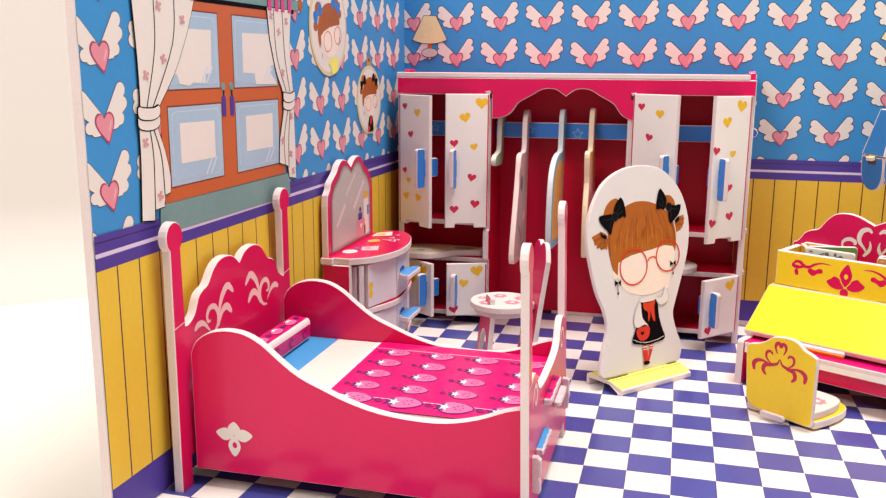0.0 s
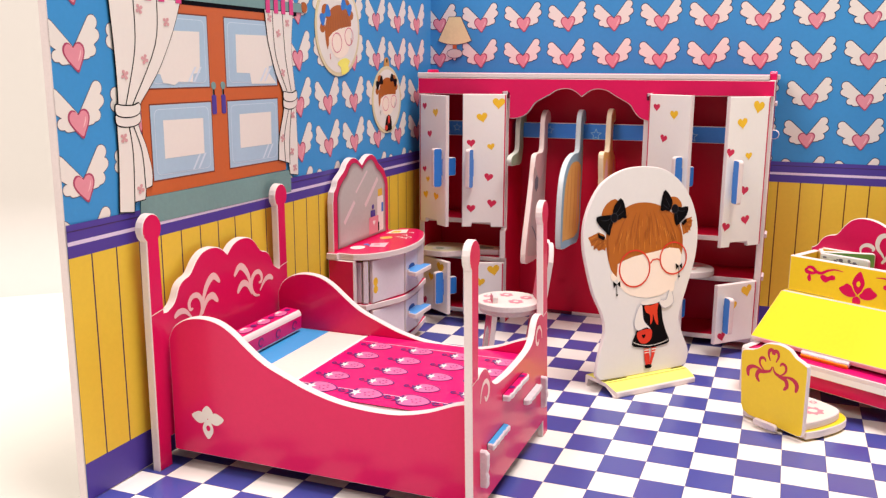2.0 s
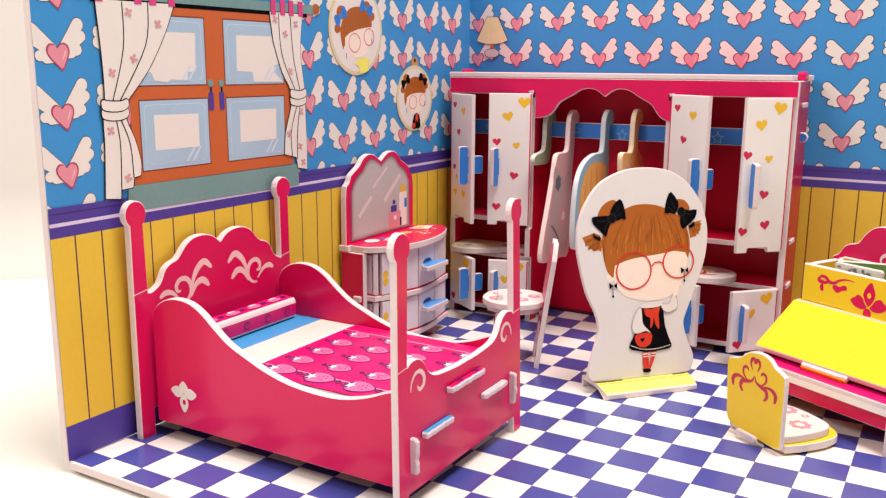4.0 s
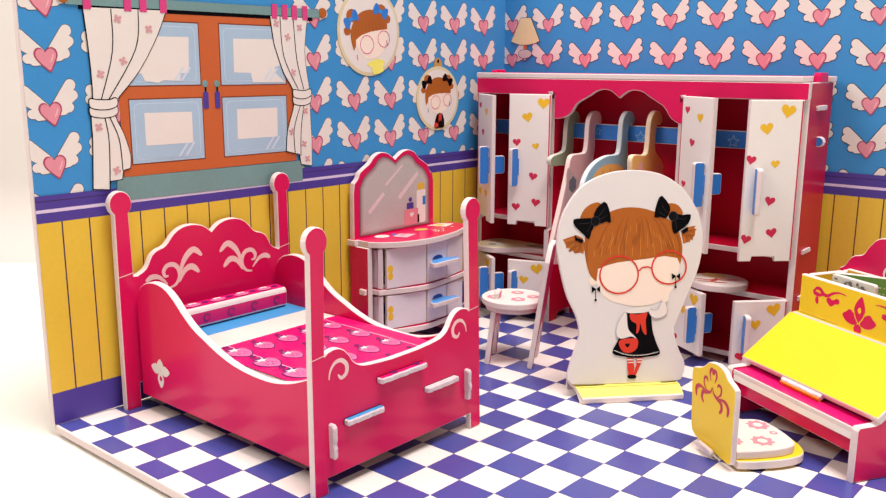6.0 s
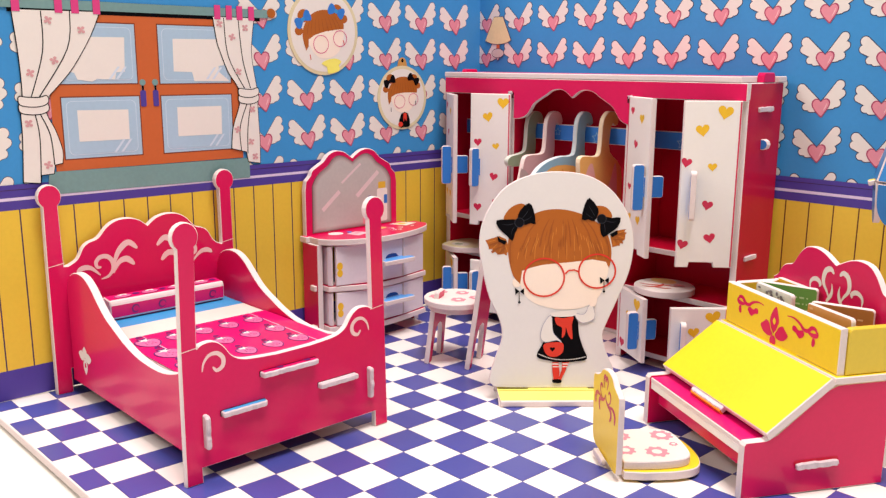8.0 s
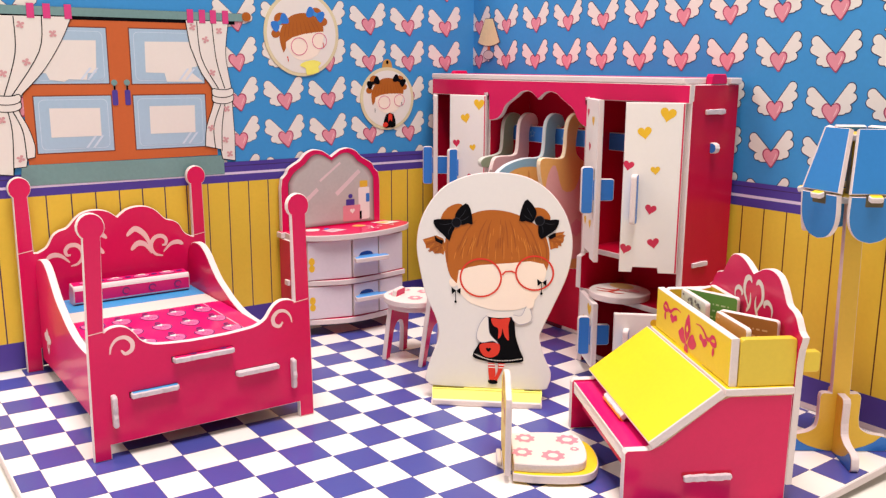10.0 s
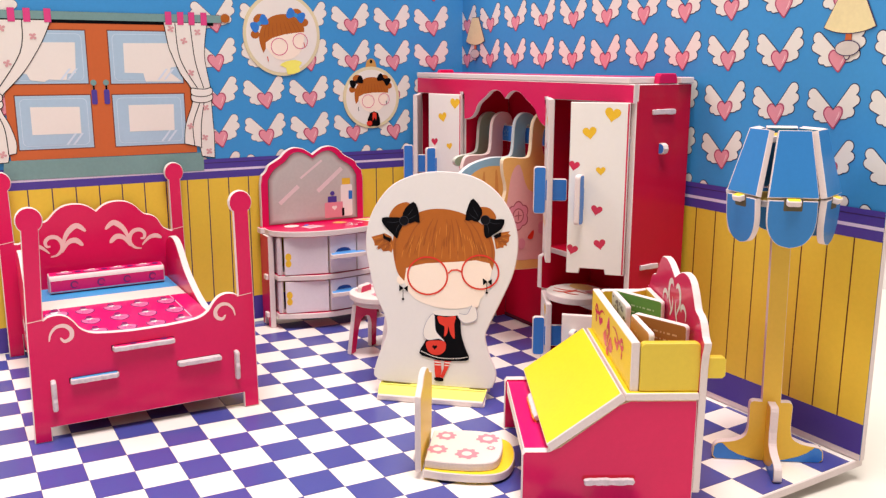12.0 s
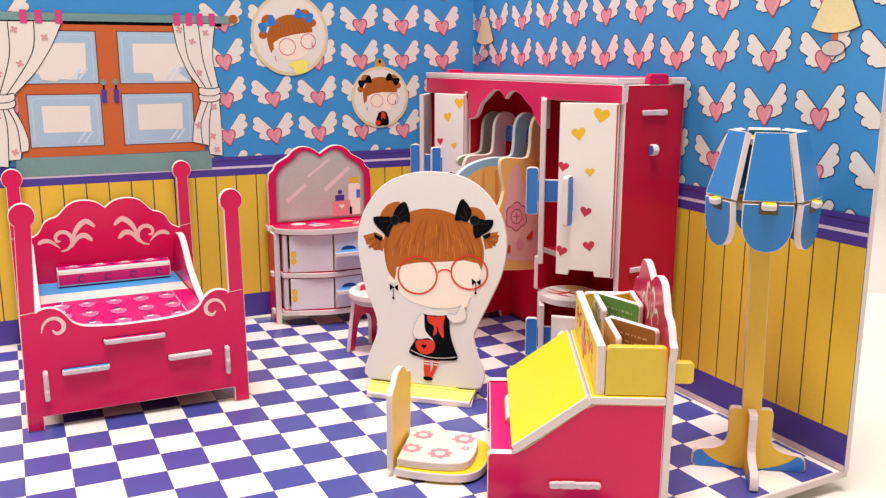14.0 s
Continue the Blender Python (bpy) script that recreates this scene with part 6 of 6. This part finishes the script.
    blooms = [[(175.4, 111.8), (184.6, 109.3), (176.2, 100.5), (169.3, 97.0), (167.7, 82.8), (172.1, 70.6)], [(229.6, 112.5), (239.0, 111.5), (234.0, 108.4), (235.9, 97.2), (240.6, 84.6), (234.6, 78.0), (239.7, 73.7), (241.0, 68.6)]]
    for pts, fo, bl, ty, rings in ((left_, folds[0], blooms[0], (165.4, 173.6), (166.9, 178.6, 183.3, 189.6)), (right_, folds[1], blooms[1], (235.5, 243.2), (229.0, 233.2, 237.1, 241.5))):
        part("curtain_outline", board(inset(pts if area2(pts) > 0 else pts[::-1], -0.24), 0.07, at(1.2), r=0.020), [INK, INK, INK], w, "dark drawn outline")
        cu = part("curtain", board(pts, 0.12, at(1.25), r=0.020), [CREAM, CREAM, INK], w, "white tied curtain with small pink flowers")
        for f_ in fo:
            part("fold_line", flat(line(curve(f_, 5, False), 0.3), 0.06, at(1.6)), INK, cu)
        for j, (q, b) in enumerate(bl):
            pb = bmesh.new()
            for t in range(4):
                p = turned([(0.8, 0)], 30 + 20 * (j % 3) + 90 * t)[0]
                flat(oval(q + p[0], b + p[1], 0.52, 0.42, 8), 0.08 + 0.01 * t, at(1.6), pb)
            flat(oval(q, b, 0.5, 0.5, 8), 0.125, at(1.6), pb)
            part("bloom_print", pb, BLOOM, cu, "tiny pink flower")
        d = 1.2 if ty[0] > 200 else 0.0
        for z, lift in ((86.9 + d, 0.0), (89.1 + d, 0.35)):
            band = curve([(ty[0], z + 0.4), (ty[0] + 0.4, z + 1.3), (ty[0] + 2.4, z + 1.0), (ty[1] - 2.4, z + 0.9), (ty[1] - 0.5, z + 1.4), (ty[1], z + 0.4), (ty[1] - 0.5, z - 0.8), (ty[1] - 2.6, z - 1.5), (ty[0] + 2.6, z - 1.5), (ty[0] + 0.4, z - 0.9)], 3)
            tb = board(inset(band if area2(band) > 0 else band[::-1], -0.26), 0.10, at(1.45 + lift), r=0.02, slot=2)
            board(band, 0.17, at(1.5 + lift), tb, r=0.020)
            part("tie_band", tb, [CREAM, CREAM, INK, INK, INK], cu, "white tie-back band with a dark outline")
        for q in rings:
            part("curtain_ring", board([(q - 1.1, 113.9), (q + 1.1, 113.9), (q + 1.1, 118.4), (q - 1.1, 118.4)], 0.17, at(1.4), r=0.020), [ROSER, ROSER, LINE], w, "pink curtain loop")


TEALD = paper("teal_shade", (64, 108, 112))
BLUSH2 = paper("pane_glare", (206, 220, 234))
ROSER = paper("loop_pink", (214, 66, 130))
build_window()


# ---- oval portraits, drawn as plain shapes ----
def build_picture(y, z, ry, rz_, ring, label):
    p = thing("oval_picture", LX + 0.6, y, z, label=label, category="picture", group="oval pictures")
    def at(h):
        return ML @ Matrix.Translation((0.35, 0, 0.3 * h))
    fr = part("frame_rim", board(oval(y, z, ry, rz_, 44), 0.22, at(0.35), r=0.05), [RIM, RIM, GOLD], p, "thin gold rim")
    part("mount", board(oval(y, z, ry - 1.25, rz_ - 1.25, 44), 0.03, at(1.11), r=0.01), [CREAM, CREAM, CREAM], p, "white ground")
    if ring:
        tab = part("hanging_ring", board(curve([(y - 2.1, z + rz_ - 1.0), (y - 1.9, z + rz_ + 1.8), (y - 0.7, z + rz_ + 3.0), (y + 0.7, z + rz_ + 3.0), (y + 1.9, z + rz_ + 1.8), (y + 2.1, z + rz_ - 1.0)], 3), 0.2, at(0.3), r=0.05), [TAN, TAN, BROWN], p, "tan hanging tab")
        part("ring_hole", flat(oval(y, z + rz_ + 1.9, 0.6, 0.75, 14), 0.24, at(0.3)), INK, tab)
    k = ry / 15.0
    tilt, drop = (0, 0.0) if ring else (9, -2.5)
    b = bmesh.new()
    h0 = [0.4]
    def ink(pts, s):
        flat(moved(turned(pts, tilt, 0.0, 2.0), y, z + k * drop, k), h0[0], at(0), b, s)
        h0[0] += 0.004
    for cx, cz in ((-10.2, 4.0), (9.4, 5.6)):
        ink(oval(cx, cz, 1.7, 1.5, 14), 0)
    for cx in (-7.4, 6.8):
        ink(oval(cx, 8.8, 2.5, 2.2, 16), 0)
    ink(curve([(-7.0, 2.0), (-6.2, -2.6), (-3.6, -6.0), (0.6, -6.9), (5.0, -5.6), (7.6, -2.0), (8.4, 2.6), (0.0, 4.6)], 3), 1)
    fringe = [(-8.4, -3.0), (-7.2, -1.6), (-6.8, 0.6), (-4.0, 1.8), (0.6, 2.4), (5.0, 2.4), (8.4, 2.2)]
    crown = curve([(8.8, 2.2), (9.0, 4.2), (7.6, 7.2), (4.6, 9.0), (0.8, 9.8), (-3.4, 9.2), (-6.8, 6.8), (-8.8, 3.4), (-9.0, 0.0), (-8.4, -3.0)], 4, False)
    ink(fringe + crown, 0)
    for dx in (-7.0, -5.4, -3.6, -1.8, 0.0, 2.0, 3.8, 5.6, 7.2):
        ink(ribbon([(dx, 2.2), (dx * 0.92, 4.4), (dx * 0.72, 7.2)], 0.3, 0.2, 3), 5)
    for cx, cz, way in ((-7.9, 7.6, 22), (6.6, 8.6, -32)):
        for q in ([(0.3, 0.5), (2.2, 2.2), (3.5, 1.6), (3.4, -1.2), (2.4, -1.8), (0.3, -0.5)], [(-0.3, 0.5), (-2.2, 1.8), (-3.4, 1.2), (-3.5, -1.4), (-2.2, -2.2), (-0.3, -0.5)]):
            ink(moved(turned(curve(q, 2), way), cx, cz), 3)
        ink(oval(cx, cz, 0.8, 0.8, 12), 6)
    if ring:
        ink(curve([(-1.0, -7.4), (3.2, -7.4), (4.4, -13.2), (1.0, -13.8), (-2.6, -13.4)], 2), 2)
        ink(curve([(0.4, -7.4), (2.4, -7.6), (2.2, -11.0), (1.2, -9.6), (0.4, -11.4)], 2), 4)
        ink(oval(-1.4, -12.4, 1.5, 1.2, 14), 4)
    else:
        ink(curve([(-3.0, -8.4), (-0.6, -7.4), (3.2, -7.4), (5.8, -8.8), (4.4, -10.0), (4.2, -12.0), (-0.6, -12.2), (-0.8, -9.8)], 2), 2)
    for cx, cz, r_ in ((-1.9, -1.7, 3.2), (6.6, -0.9, 2.9)):
        ink(line(oval(cx, cz, r_, r_ * 0.96, 24) + [(cx + r_, cz)], 0.24), 7)
    for cx, cz in ((-7.2, -4.4), (7.9, -1.6)):
        ink(line([(cx, cz), (cx + 0.1, cz - 1.9)], 0.3), 3 if ring else 4)
    part("portrait_print", b, [HAIR, SKIN, INK if ring else PALE, INK if ring else DBLUE, SCARLET, HAIRD, KNOT if ring else BLUE, ROSER], fr, "plain coloured shapes")


RIM = paper("pale_gold_rim", (218, 207, 168))
TAN = paper("tan_tab", (200, 150, 76))
build_picture(271.2, 111.2, 15.2, 15.4, False, "oval picture with thin gold rim, blue and brown shapes")
build_picture(307.9, 87.0, 12.4, 12.3, True, "round picture with gold rim and hanging ring, dark shapes")

# ---- floor tiles: printed purple squares, one by one ----
TILE_ODD = 0
tile_mesh = {}
i0, i1 = math.floor((FX0 - TX) / TS), math.ceil((FX1 - TX) / TS)
j0, j1 = math.floor((FY0 - TY) / TS), math.ceil((FY1 - TY) / TS)
for i in range(i0, i1):
    for j in range(j0, j1):
        if (i + j) % 2 != TILE_ODD:
            continue
        x0, x1 = max(TX + i * TS, FX0 + 0.5), min(TX + (i + 1) * TS, FX1 - 0.5)
        y0, y1 = max(TY + j * TS, FY0 + 0.5), min(TY + (j + 1) * TS, 350.2)
        if x1 - x0 < 0.4 or y1 - y0 < 0.4:
            continue
        key = (round(x1 - x0, 2), round(y1 - y0, 2))
        if key not in tile_mesh:
            tb = bmesh.new()
            w_, h_, e_ = key[0] / 2, key[1] / 2, 0.11
            outer = [tb.verts.new((x * w_, y * h_, 0.0)) for x, y in ((-1, -1), (1, -1), (1, 1), (-1, 1))]
            rim = [tb.verts.new((x * (w_ - 0.02), y * (h_ - 0.02), 0.04)) for x, y in ((-1, -1), (1, -1), (1, 1), (-1, 1))]
            inner = [tb.verts.new((x * (w_ - e_), y * (h_ - e_), 0.045)) for x, y in ((-1, -1), (1, -1), (1, 1), (-1, 1))]
            tb.faces.new(inner)
            for a, b in ((outer, rim), (rim, inner)):
                for k in range(4):
                    tb.faces.new((a[k], a[(k + 1) % 4], b[(k + 1) % 4], b[k])).material_index = 1
            bmesh.ops.scale(tb, vec=(MM, MM, MM), verts=tb.verts)
            me = bpy.data.meshes.new("tile")
            tb.to_mesh(me)
            tb.free()
            for q in (TILE, GROUT):
                me.materials.append(q)
            tile_mesh[key] = me
        t = new("tile", tile_mesh[key])
        t.parent = floor
        t.location = ((((x0 + x1) / 2) + 16.5) * MM, (((y0 + y1) / 2) - 250) * MM, (0.012 + (rise(y0) + rise(y1)) / 2) * MM)
        t.rotation_euler = (math.atan2(rise(y1) - rise(y0), y1 - y0), 0, 0)
